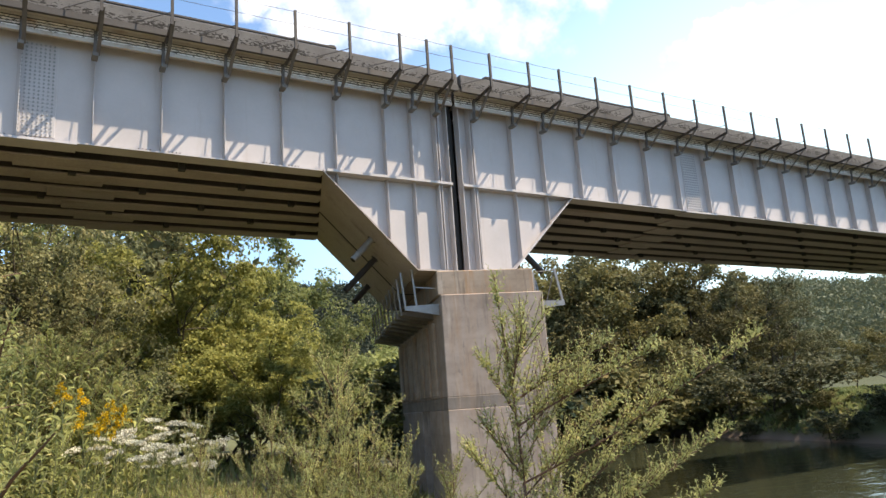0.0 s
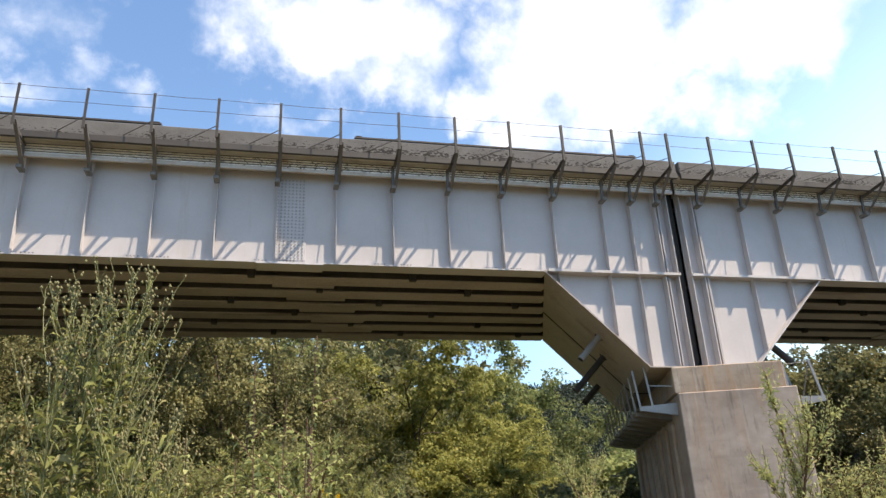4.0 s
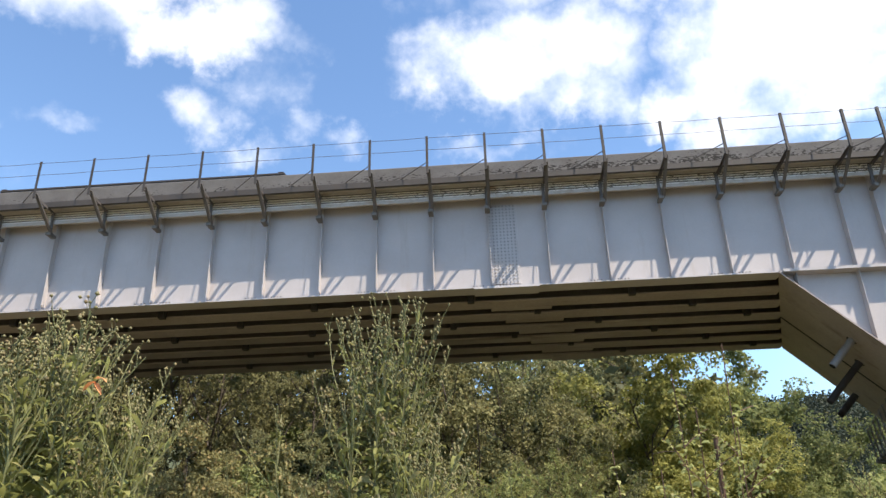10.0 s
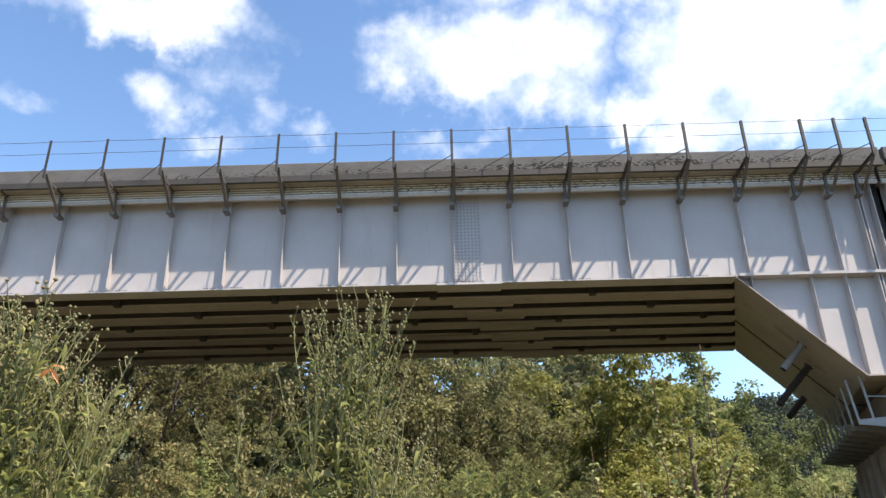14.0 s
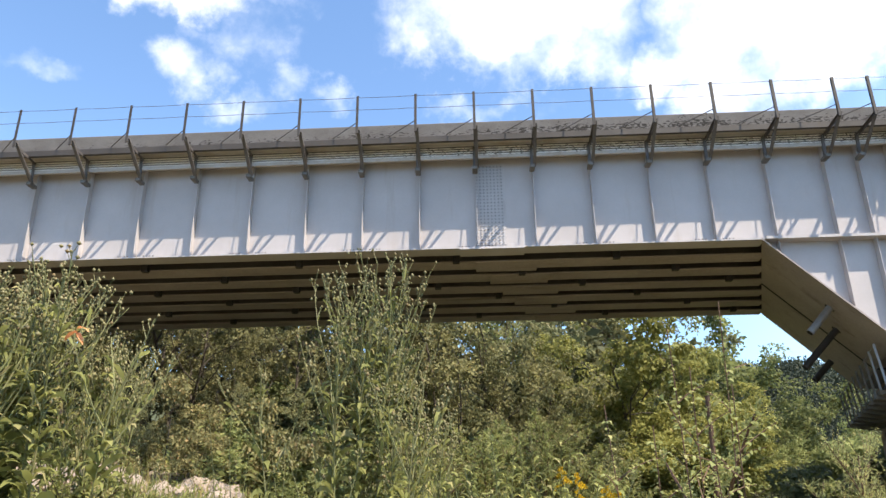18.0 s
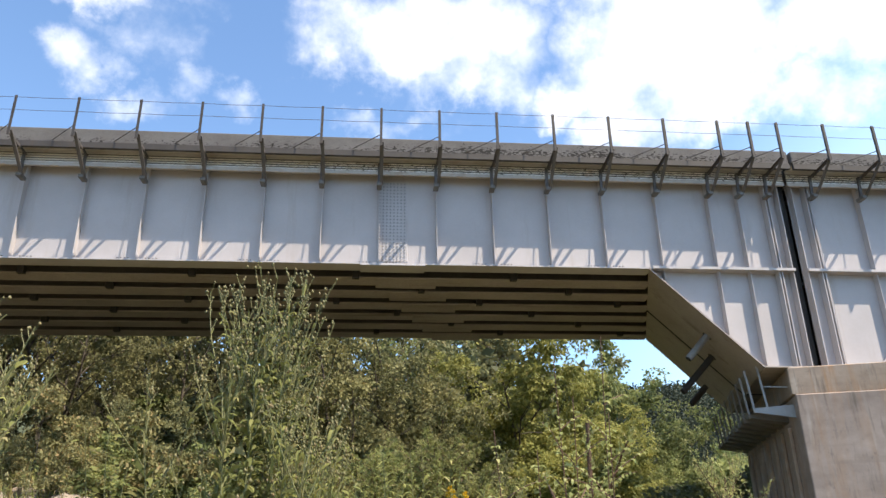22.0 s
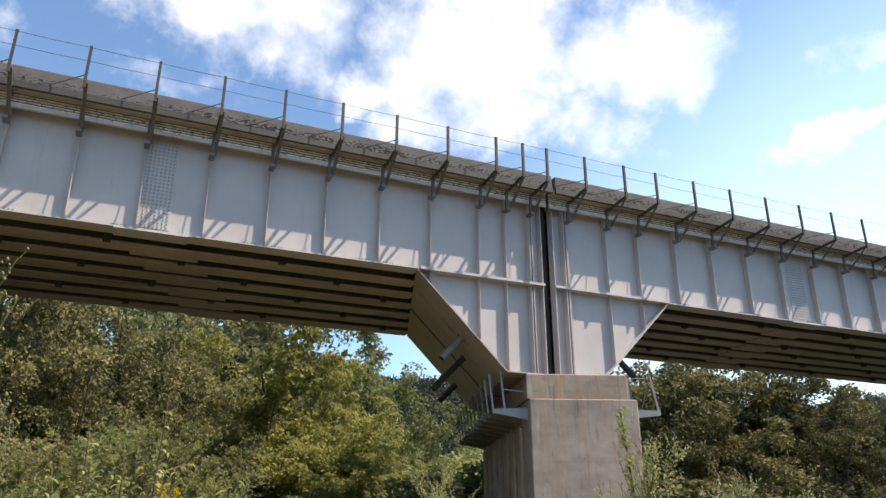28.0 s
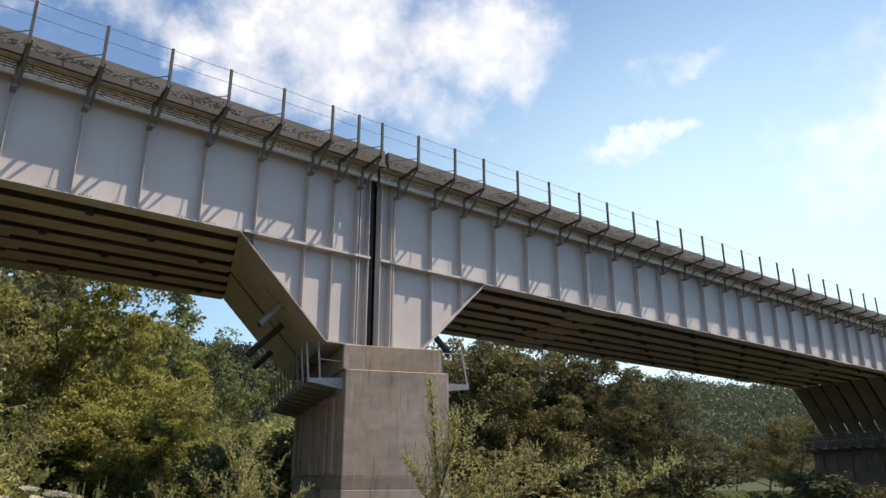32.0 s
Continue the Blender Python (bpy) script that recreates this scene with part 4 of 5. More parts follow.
# ---------------------------------------------------------------- trees
def grow(rng, height, spread, levels, trunk_r, lean=0.15):
    """A branching skeleton: list of (points, radii), and the twig points."""
    limbs, tips = [], []

    def limb(p, d, length, r, level):
        pts, rad = [p.copy()], [r]
        n = 5 if level == 0 else 4
        for i in range(n):
            d = (d + Vector(rng.normal(size=3)) * (0.12 + 0.08 * level) + Vector((0, 0, 0.06))).normalized()
            p = p + d * (length / n)
            pts.append(p.copy())
            rad.append(r * (1 - 0.75 * (i + 1) / n))
        limbs.append((pts, rad))
        if level >= levels:
            tips.extend(pts[1:])
            return
        kids = 9 if level == 0 else 5
        for j in range(kids):
            t = (0.18 if level == 0 else 0.25) + (0.82 if level == 0 else 0.75) * (j + rng.random()) / kids
            k = min(int(t * n), n - 1)
            q = pts[k].lerp(pts[k + 1], t * n - k)
            a = rng.random() * 6.283
            out = Vector((math.cos(a), math.sin(a), 0))
            w = spread * (1.15 - 0.5 * t if level == 0 else 0.8)
            limb(q, (d * 0.4 + out * w + Vector((0, 0, 0.25))).normalized(), length * (0.60 - 0.24 * t if level == 0 else 0.55), max(rad[k] * 0.55, 0.012), level + 1)
        tips.append(pts[-1])

    limb(Vector((0, 0, -0.3)), Vector((rng.normal() * lean, rng.normal() * lean, 1)).normalized(), height, trunk_r, 0)
    return limbs, tips


def crown_leaves(rng, tips, count, leaf, scatter, droop, per=70):
    """Leaves laid over the tops of flattened clumps that sit round the twigs."""
    tips = np.array([tuple(t) for t in tips])
    nc = max(count // per, 1)
    c = tips[rng.integers(0, len(tips), nc)] + np.clip(rng.normal(size=(nc, 3)), -1.3, 1.3) * scatter * np.array([0.5, 0.5, 0.35])
    r = scatter * (0.55 + 0.75 * rng.random(nc))
    n = nc * per
    d = rng.normal(size=(n, 3)) + np.array([0, 0, 0.45])
    d /= np.linalg.norm(d, axis=1, keepdims=True)
    shell = np.repeat(r, per)[:, None] * (0.45 + 0.6 * rng.random((n, 1)) ** 0.6)
    lean = np.repeat(rng.normal(size=(nc, 3)) * np.array([0.25, 0.25, 0]), per, 0)
    places = np.repeat(c, per, 0) + d * shell * np.array([1.0, 1.0, 0.55])
    places[:, 2] -= (d * lean).sum(1) * shell[:, 0]
    face = d * 0.8 + np.array([0, 0, 0.35]) + rng.normal(size=(n, 3)) * 0.7
    ways = np.cross(face, rng.normal(size=(n, 3))) + d * 0.3 + np.array([0, 0, -droop])
    ln = leaf * (0.6 + 0.8 * rng.random(n))
    return leaves("crown", places, ways, ln, ln * 0.6, rng, face)


def make_tree(seed, height, spread, leaf, count, mat, label, scatter=0.5, droop=0.3, levels=2, trunk_r=None, group="trees behind the bridge"):
    rng = np.random.default_rng(seed)
    tree = thing("tree", label, "tree", group=group)
    limbs, tips = grow(rng, height * 0.82, spread, levels, trunk_r or height * 0.014)
    bm = bmesh.new()
    for pts, rad in limbs:
        if rad[0] > 0.014:
            tube(bm, pts, rad, 6 if rad[0] > 0.05 else 4)
    part("trunk", bm, M_BARK, tree)
    part("crown", crown_leaves(rng, tips, count, leaf, scatter, droop), mat, tree)
    return tree


def stand(tree, x, y, scale=1.0, turn=0.0, sink=0.1, copy=True, wide=1.0):
    z = float(ground_z(x, y)) - sink
    m = Matrix.LocRotScale((x, y, z), Euler((0, 0, turn)), None)
    if copy:
        ob = copy_thing(tree, m)
    else:
        ob = tree
        ob.matrix_basis = m
    ob.scale = (scale * wide, scale * wide, scale)
    return ob


def polar(az, dist):
    return EYE[0] - dist * math.sin(radians(az)), EYE[1] + dist * math.cos(radians(az))


def rise_to(az, dist, el):
    """Height of a plant whose top stands el degrees above the eye's level."""
    x, y = polar(az, dist)
    return 1.6 + dist * math.tan(radians(el)) - float(ground_z(x, y))


class Stock:
    """One kind of plant, put down many times: the first stands itself, the rest are copies."""

    def __init__(self, ob, height, rng):
        crown = [c for c in ob.children if c.name.startswith("crown")]
        if crown:
            height = float(np.percentile([v.co.z for v in crown[0].data.vertices], 99.3))
        self.ob, self.height, self.rng, self.used = ob, height, rng, False

    def put(self, az, dist, el, wide=1.0, turn=None):
        x, y = polar(az, dist)
        s = max(rise_to(az, dist, el), 0.3) / self.height
        t = self.rng.random() * 6.28 if turn is None else turn
        ob = stand(self.ob, x, y, s, t, copy=self.used, wide=wide)
        self.used = True
        return ob


def make_woods():
    rng = np.random.default_rng(5)
    S = lambda ob, h: Stock(ob, h, rng)
    oak = S(make_tree(1, 13, 1.0, 0.22, 10000, L_OAK, "tall dark green broadleaf tree on the bank", 0.62), 12.6)
    oak2 = S(make_tree(21, 13, 0.9, 0.215, 9000, L_MID, "tall mid-green broadleaf tree with open lower branches", 0.6), 12.6)
    oak3 = S(make_tree(33, 13, 1.1, 0.2, 9500, L_MID, "tall olive green broadleaf tree with spreading limbs", 0.55), 12.6)
    lime = S(make_tree(2, 9, 1.25, 0.17, 11500, L_LIME, "light green broadleaf tree with a rounded crown", 0.5), 8.8)
    lime2 = S(make_tree(40, 9, 1.1, 0.16, 11500, L_LIME, "light green broadleaf tree with layered boughs", 0.55), 8.8)
    gold = S(make_tree(3, 10, 1.15, 0.165, 17000, L_YELLOW, "yellow-green tree with drooping fine leaves", 0.5, 0.7), 9.8)
    bush = S(make_tree(4, 4, 1.7, 0.14, 3600, L_LIME, "dense green riverside bush", 0.36, 0.2, 2, 0.05, "riverside bushes"), 3.9)
    shade = S(make_tree(8, 4, 1.6, 0.15, 3400, L_OAK, "dark green understorey bush", 0.4, 0.2, 2, 0.05, "riverside bushes"), 3.9)
    brown = S(make_tree(9, 3, 1.7, 0.11, 2700, L_RUSSET, "brownish green bramble thicket on the slope", 0.3, 0.2, 2, 0.03, "riverside bushes"), 2.9)
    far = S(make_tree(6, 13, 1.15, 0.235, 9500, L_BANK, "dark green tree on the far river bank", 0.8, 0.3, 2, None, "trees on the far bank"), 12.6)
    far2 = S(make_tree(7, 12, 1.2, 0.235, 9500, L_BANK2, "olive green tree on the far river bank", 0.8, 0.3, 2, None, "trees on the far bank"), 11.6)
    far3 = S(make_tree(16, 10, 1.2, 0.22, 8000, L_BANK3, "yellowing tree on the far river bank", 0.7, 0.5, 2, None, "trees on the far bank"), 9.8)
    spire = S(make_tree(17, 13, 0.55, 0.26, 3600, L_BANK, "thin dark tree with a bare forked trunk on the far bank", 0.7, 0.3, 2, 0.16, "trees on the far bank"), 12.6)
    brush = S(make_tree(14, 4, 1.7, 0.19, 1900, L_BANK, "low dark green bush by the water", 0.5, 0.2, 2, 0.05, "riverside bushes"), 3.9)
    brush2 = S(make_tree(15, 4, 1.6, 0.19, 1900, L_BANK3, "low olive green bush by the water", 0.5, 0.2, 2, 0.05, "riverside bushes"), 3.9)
    slim = S(make_tree(12, 12, 0.62, 0.17, 4600, L_MID, "slender tree with a bare trunk and thin olive foliage", 0.5, 0.3, 2, 0.13), 11.6)
    # beyond the bridge, upstream bank
    gold.put(-12.6, 36, 14.2, 0.95)
    gold.put(-15.2, 39, 11.4, 0.7)
    gold.put(-8.8, 41, 13.0, 0.9)
    for az, d, el in ((-10.6, 34, 8.5), (-13.6, 33, 8.0), (-16.4, 34, 7.5), (-12.2, 31, 5.5), (-15.2, 30.5, 5.0)):
        gold.put(az, d, el, 1.3)
    for i, (az, d, el) in enumerate(((-13.5, 52, 13.6), (-9.0, 56, 14.0), (-4.5, 50, 14.0), (-20.8, 42, 8.4), (-23.8, 40, 6.8), (-26, 46, 5.6), (-29, 52, 5.0), (-32, 58, 6.5), (-18.6, 36, 6.5), (-21.8, 35, 5.0))):
        (lime, lime2)[i % 2].put(az, d, el, 1.0)
    trio = (oak, oak2, oak3, oak2)
    for i, (az, d, el) in enumerate(((-5, 40, 17), (0, 44, 19), (4.5, 36, 18), (9, 40, 20), (14, 34, 19), (19, 38, 20), (23.5, 33, 19), (28, 36, 20), (33, 32, 19), (38, 35, 20), (43, 33, 19))):
        trio[i % 4].put(az, d, el, 0.85)
    for i, (az, d, el) in enumerate(((-8, 50, 18), (-3, 54, 19), (2, 56, 20), (7, 50, 20), (12, 54, 21), (17, 50, 21), (22, 52, 21), (27, 48, 21), (32, 50, 21), (37, 48, 21))):
        trio[(i + 2) % 4].put(az, d, el, 0.9)
    for az in np.arange(-4, 44, 3.1):
        slim.put(az + 2 * rng.random(), 29 + 5 * rng.random(), 16 + 5 * rng.random(), 1.0)
    for az in np.arange(-34, 44, 2.6):
        (bush if rng.random() < 0.4 else shade).put(az + rng.random(), 30 + rng.random() * 6, (2.5 + 3.5 * rng.random()) if -28 < az < -4 else 3.5 + 4.5 * rng.random() + (2.0 if az > 0 else 0), 1.3)
    for az in np.arange(-6, 46, 2.8):
        brush.put(az + rng.random(), 44 + rng.random() * 5, 10 + 3 * rng.random(), 1.2)
    # young growth along the edge of the wood
    young = S(make_tree(50, 6, 0.9, 0.095, 5600, L_MID, "slim young tree at the edge of the wood", 0.36, 0.3, 2, 0.05), 5.9)
    young2 = S(make_tree(51, 6, 1.1, 0.09, 5600, L_OAK, "thin dark green young tree at the edge of the wood", 0.36, 0.3, 2, 0.05), 5.9)
    for i, az in enumerate(np.arange(-6, 46, 1.7)):
        (young, young2, young)[i % 3].put(az + rng.random(), 28.5 + 3.5 * rng.random(), 8 + 6 * rng.random(), 0.9)
    for az, d, el in ((25.5, 44, 20), (30.5, 42, 19), (21, 44, 20), (35.5, 42, 19), (15.5, 43, 19)):
        oak3.put(az, d, el, 1.0)
    for i, az in enumerate(np.arange(11, 42, 2.1)):
        (brown, young, brown)[i % 3].put(az + rng.random(), 16.8 + 2.6 * rng.random(), 6.0 + 4.5 * rng.random(), 0.8)
    # thickets in the sun at the foot of the wood
    for az in np.arange(-2, 42, 1.9):
        (brown if rng.random() < 0.55 else bush).put(az + 1.5 * rng.random(), 17.2 + rng.random() * 2.4, 4.4 + 3.4 * rng.random(), 1.3)
    for az in np.arange(12, 40, 2.3):
        (brown if rng.random() < 0.7 else bush).put(az + 1.5 * rng.random(), 17.5 + rng.random() * 2, 3.6 + 2.2 * rng.random(), 1.3)
    # far bank
    for i, (az, d, el) in enumerate(((-34, 84, 10.2), (-37, 80, 10.8), (-40, 76, 11.2), (-42.5, 78, 11.2), (-45, 80, 11.4), (-47.5, 84, 10.8), (-49.5, 84, 10.0), (-51.3, 86, 9.2),
                      (-53, 88, 7.6), (-55.2, 90, 6.2), (-57, 94, 4.2), (-39, 88, 11.4), (-43.5, 88, 11.6), (-48, 92, 10.8), (-50.5, 92, 9.8), (-54, 96, 7.2), (-41, 72, 8.0), (-46.5, 74, 7.4), (-51.8, 78, 6.4))):
        (far, far2, far3, far2, far)[i % 5].put(az, d, el, 1.1)
    for az, d, el in ((-50.4, 80, 9.6), (-54.4, 84, 8.8), (-55.4, 88, 8.2)):
        spire.put(az, d, el, 1.0)
    for az, d, el in ((-59.4, 104, 3.0), (-61.6, 106, 3.8), (-63.4, 102, 4.7), (-65.5, 112, 4.5), (-69, 114, 3.6), (-75, 114, 4), (-62.4, 98, 2.2), (-67, 104, 3.4)):
        far3.put(az, d, el, 1.2)
    for az in np.arange(-66, -52, 0.8):
        d = 1.01 * 35.5 / (math.sin(radians(-az)) - 0.35 * math.cos(radians(az)))
        (brush2 if rng.random() < 0.4 else brush).put(az + 0.5 * rng.random(), d + rng.random() * 3, -2.6 + 1.2 * rng.random(), 1.6)
    for az in np.arange(-78, -31, 0.85):
        d = 1.04 * max(35.5 / (math.sin(radians(-az)) - 0.35 * math.cos(radians(az))), 20) if az < -46 else 64 / math.cos(radians(az + 40))
        el = (-1.9 + 1.6 * rng.random()) if -62 < az < -58 else 0.2 + 2.6 * rng.random() if az > -58 else -0.8 + 1.8 * rng.random()
        (brush2 if rng.random() < 0.25 else brush).put(az + rng.random(), d + rng.random() * 5, el, 1.7)


make_woods()


def make_far_woods(count, turn_lo, turn_hi, reach, mat, label, seed):
    """A wooded ridge: crowns of leaf clumps in one mesh."""
    rng = np.random.default_rng(seed)
    P, W, S = [], [], []
    for i in range(count):
        az, r = rng.uniform(turn_lo, turn_hi), rng.uniform(150, reach)
        x, y = polar(az, r)
        z = float(ground_z(x, y))
        if z < 3:
            continue
        h = rng.uniform(8, 14)
        n = 160
        d = rng.normal(size=(n, 3))
        d /= np.linalg.norm(d, axis=1, keepdims=True)
        d[:, 2] = np.abs(d[:, 2])
        P.append(np.array([x, y, z + h * 0.25]) + d * np.array([h * 0.6, h * 0.6, h * 0.65]) * rng.uniform(0.75, 1, (n, 1)))
        W.append(rng.normal(size=(n, 3)))
        S.append(rng.uniform(0.36, 0.85, n) * (0.7 + r / 500))
    S = np.concatenate(S)
    ob = part("far_woods", leaves("far_woods", np.concatenate(P), np.concatenate(W), S, S * 0.8, rng), mat)
    tagged(ob, label, "woods", kind="stuff")


make_far_woods(1450, -80, -46, 560, L_FAR_HAZE, "green woods covering the distant ridge, leaf colour greyed for haze", 11)
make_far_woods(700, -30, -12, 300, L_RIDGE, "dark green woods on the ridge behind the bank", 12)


# ---------------------------------------------------------------- plants near the camera
def lumps(name, places, size, rng):
    """Small eight-sided buds in one mesh."""
    n = len(places)
    s = size * (0.7 + 0.6 * rng.random((n, 1, 1)))
    o = np.array([[1, 0, 0], [0, 1, 0], [-1, 0, 0], [0, -1, 0], [0, 0, 1], [0, 0, -0.8]], float)
    v = (np.asarray(places)[:, None] + o * s).reshape(-1, 3)
    f = np.array([[0, 1, 4], [1, 2, 4], [2, 3, 4], [3, 0, 4], [1, 0, 5], [2, 1, 5], [3, 2, 5], [0, 3, 5]])
    f = (f[None] + 6 * np.arange(n)[:, None, None]).reshape(-1, 3)
    me = bpy.data.meshes.new(name)
    me.from_pydata(v.tolist(), [], f.tolist())
    for p in me.polygons:
        p.use_smooth = True
    return me


def arc(rng, start, way, length, bend, n=6, wobble=0.05):
    """Points of a stem that bends from its first way towards bend."""
    p, d, out = Vector(start), Vector(way).normalized(), [Vector(start)]
    for i in range(n):
        d = (d + Vector(bend) / n + Vector(rng.normal(size=3)) * wobble).normalized()
        p = p + d * (length / n)
        out.append(p.copy())
    return out


def along(pts, t):
    k = min(int(t * (len(pts) - 1)), len(pts) - 2)
    u = t * (len(pts) - 1) - k
    return pts[k].lerp(pts[k + 1], u), (pts[k + 1] - pts[k]).normalized()


def make_tall_weed(seed, height, tall=5, low=6, spread=0.3):
    """Tall leafy weed whose stems fork at the top into flat-topped sprays of round tan buds."""
    rng = np.random.default_rng(seed)
    w = thing("tall_weed", "tall green weed with drooping narrow leaves and tan seed heads", "weed", group="tall weeds on the bank")
    bm = bmesh.new()
    P, W, Ln, B = [], [], [], []
    for s in range(tall + low):
        a = s * 2.4 + 0.5
        first = s < tall
        out = Vector((math.cos(a), math.sin(a), 0)) * spread * (0.3 if first else 0.7 + 0.5 * rng.random())
        h = height * (1.0 - 0.02 * s if first else 0.90 - 0.36 * (s - tall) / low)
        st = arc(rng, out * 0.9 + Vector((rng.normal() * 0.05, rng.normal() * 0.05, -0.05)), Vector((0, 0, 1)) + out * 0.1, h * 0.92, out * (0.15 if first else 0.5), 10, 0.022)
        top = st[-1].z + 0.075 * height
        tube(bm, st, list(np.linspace(0.008, 0.0035, len(st))), 5)
        t = 0.10
        while t < 0.92:
            p, d = along(st, t)
            b = rng.random() * 6.28
            way = Vector((math.cos(b), math.sin(b), 0.3 + 0.9 * rng.random()))
            P.append(p), W.append(way), Ln.append((0.21 if t < 0.55 else 0.19) * (1.1 - 0.55 * t) * (0.6 + 0.7 * rng.random()))
            t += 0.0036 if t < 0.6 else 0.0046
        n = 9 if first else 4
        for j in range(n):
            t = 0.875 + 0.12 * (j + rng.random()) / n
            p, d = along(st, min(t, 0.995))
            b = j * 2.4 + rng.normal() * 0.4
            tilt = 0.35 + 0.45 * rng.random()
            br = arc(rng, p, Vector((math.cos(b) * tilt, math.sin(b) * tilt, 0.7)) + d * 0.15, max(top - p.z, 0.09) * (0.95 + 0.3 * rng.random()), (0, 0, 0.5), 5, 0.08)
            tube(bm, br, list(np.linspace(0.0036, 0.0022, len(br))), 4)
            for t2 in np.arange(0.08, 0.7, 0.11):
                q, e = along(br, t2)
                P.append(q), W.append(e + Vector(rng.normal(size=3)) * 0.6), Ln.append(0.075 * (0.6 + 0.8 * rng.random()))
            for i in range((5 if first else 3) + int(3 * rng.random())):
                q, e = along(br, 0.62 + 0.37 * rng.random())
                c = rng.random() * 6.28
                tw = arc(rng, q, e * 0.7 + Vector((math.cos(c) * 0.8, math.sin(c) * 0.8, 0.35)), 0.03 + 0.04 * rng.random(), (0, 0, 0.6), 3, 0.05)
                tube(bm, tw, [0.0019, 0.0017, 0.0015, 0.0015], 3)
                B.append(tw[-1])
                for _ in range(int(rng.random() * 1.9)):
                    B.append(tw[-1] + Vector((rng.normal() * 0.016, rng.normal() * 0.016, rng.normal() * 0.007)))
    tagged(part("stem", bm, M_STEM, w), kind="stuff")
    Ln, n = np.array(Ln), len(Ln)
    part("foliage", blades("foliage", np.array([tuple(p) for p in P]), np.array([tuple(p) for p in W]), Ln, Ln * (0.15 + 0.10 * rng.random(n)), 0.2 + 0.5 * rng.random(n), rng), L_WEED, w)
    buds = part("seed_spray", lumps("seed_spray", np.array([tuple(b) for b in B]), 0.0092, rng), L_BUD, w)
    tagged(buds, label="tan rounded seed heads", kind="stuff")
    return w


def make_plume_shrub(seed, height, branches=16, leaf=0.02, mat=None, label="feathery yellow-green shrub with a red-brown stem", reach=0.55, close=0.013, arms=None, lean=(0, 0), full=1.0):
    """A slender shrub: rising side branches closely set with short upright leafy twigs.
    arms: where each side branch leaves the stem (height) and how far out and high it ends (right, height)."""
    rng = np.random.default_rng(seed)
    sh = thing("feathery_shrub", label, "shrub", group="feathery shrubs on the bank")
    bm = bmesh.new()
    main = arc(rng, (0, 0, -0.05), (lean[0] * 0.5 + 0.03 * rng.normal(), lean[1], 1), height + 0.05, (lean[0], 0, 0.1), 10, 0.025)
    tube(bm, main, list(np.linspace(0.012, 0.003, len(main))), 6)
    limbs = [(main, 0.5)]
    if arms is None:
        arms = []
        for j in range(branches):
            t = 0.16 + 0.78 * (j + rng.random()) / branches
            ln = height * reach * (1.08 - 0.9 * t) * (0.75 + 0.45 * rng.random()) + 0.10
            arms.append((t * height, ln * 0.72, t * height + ln * (0.5 + 0.3 * rng.random()), j * 2.4 + rng.normal() * 0.4))
    for up, right, end, *turn in arms:
        a = turn[0] if turn else (rng.normal() * 0.45 + (math.pi if right < 0 else 0))
        p, d = along(main, min(up / height, 0.97))
        tip = Vector((abs(right) * math.cos(a) + (p.x if turn else 0), abs(right) * math.sin(a) + (p.y if turn else 0), end))
        way = tip - p
        br = arc(rng, p, way.normalized() + Vector((0, 0, 0.12)), way.length, (0, 0, -0.12), 8, 0.035)
        tube(bm, br, list(np.linspace(0.0036, 0.0011, len(br))), 4)
        limbs.append((br, 0.08))
    P, W, Ln = [], [], []
    for br, lo in limbs:
        total = sum((b - a).length for a, b in zip(br, br[1:]))
        for i in range(max(int(total * (1 - lo) / close), 4)):
            t = lo + (0.995 - lo) * rng.random()
            p, d = along(br, t)
            tl = (0.035 + 0.14 * rng.random()) * (1.3 - 0.9 * t) * full
            side = Vector((rng.normal(), rng.normal(), 0)) * 0.5
            tw = (d * 0.55 + Vector((0, 0, 0.75)) + side).normalized()
            if tl > 0.085:
                tube(bm, [p, p + tw * tl], [0.0014, 0.0008], 3)
            for u in np.linspace(0.12, 1, 4 + int(tl / 0.0075)):
                P.append(p + tw * tl * u), W.append(tw * 0.6 + Vector(rng.normal(size=3)) * 0.6), Ln.append(leaf * (1.35 - 0.7 * u) * (0.6 + 0.7 * rng.random()))
    part("stem", bm, M_TWIG, sh)
    Ln = np.array(Ln)
    part("foliage", leaves("foliage", np.array([tuple(p) for p in P]), np.array([tuple(p) for p in W]), Ln, Ln * 0.30, rng), mat or L_SHRUB, sh)
    return sh


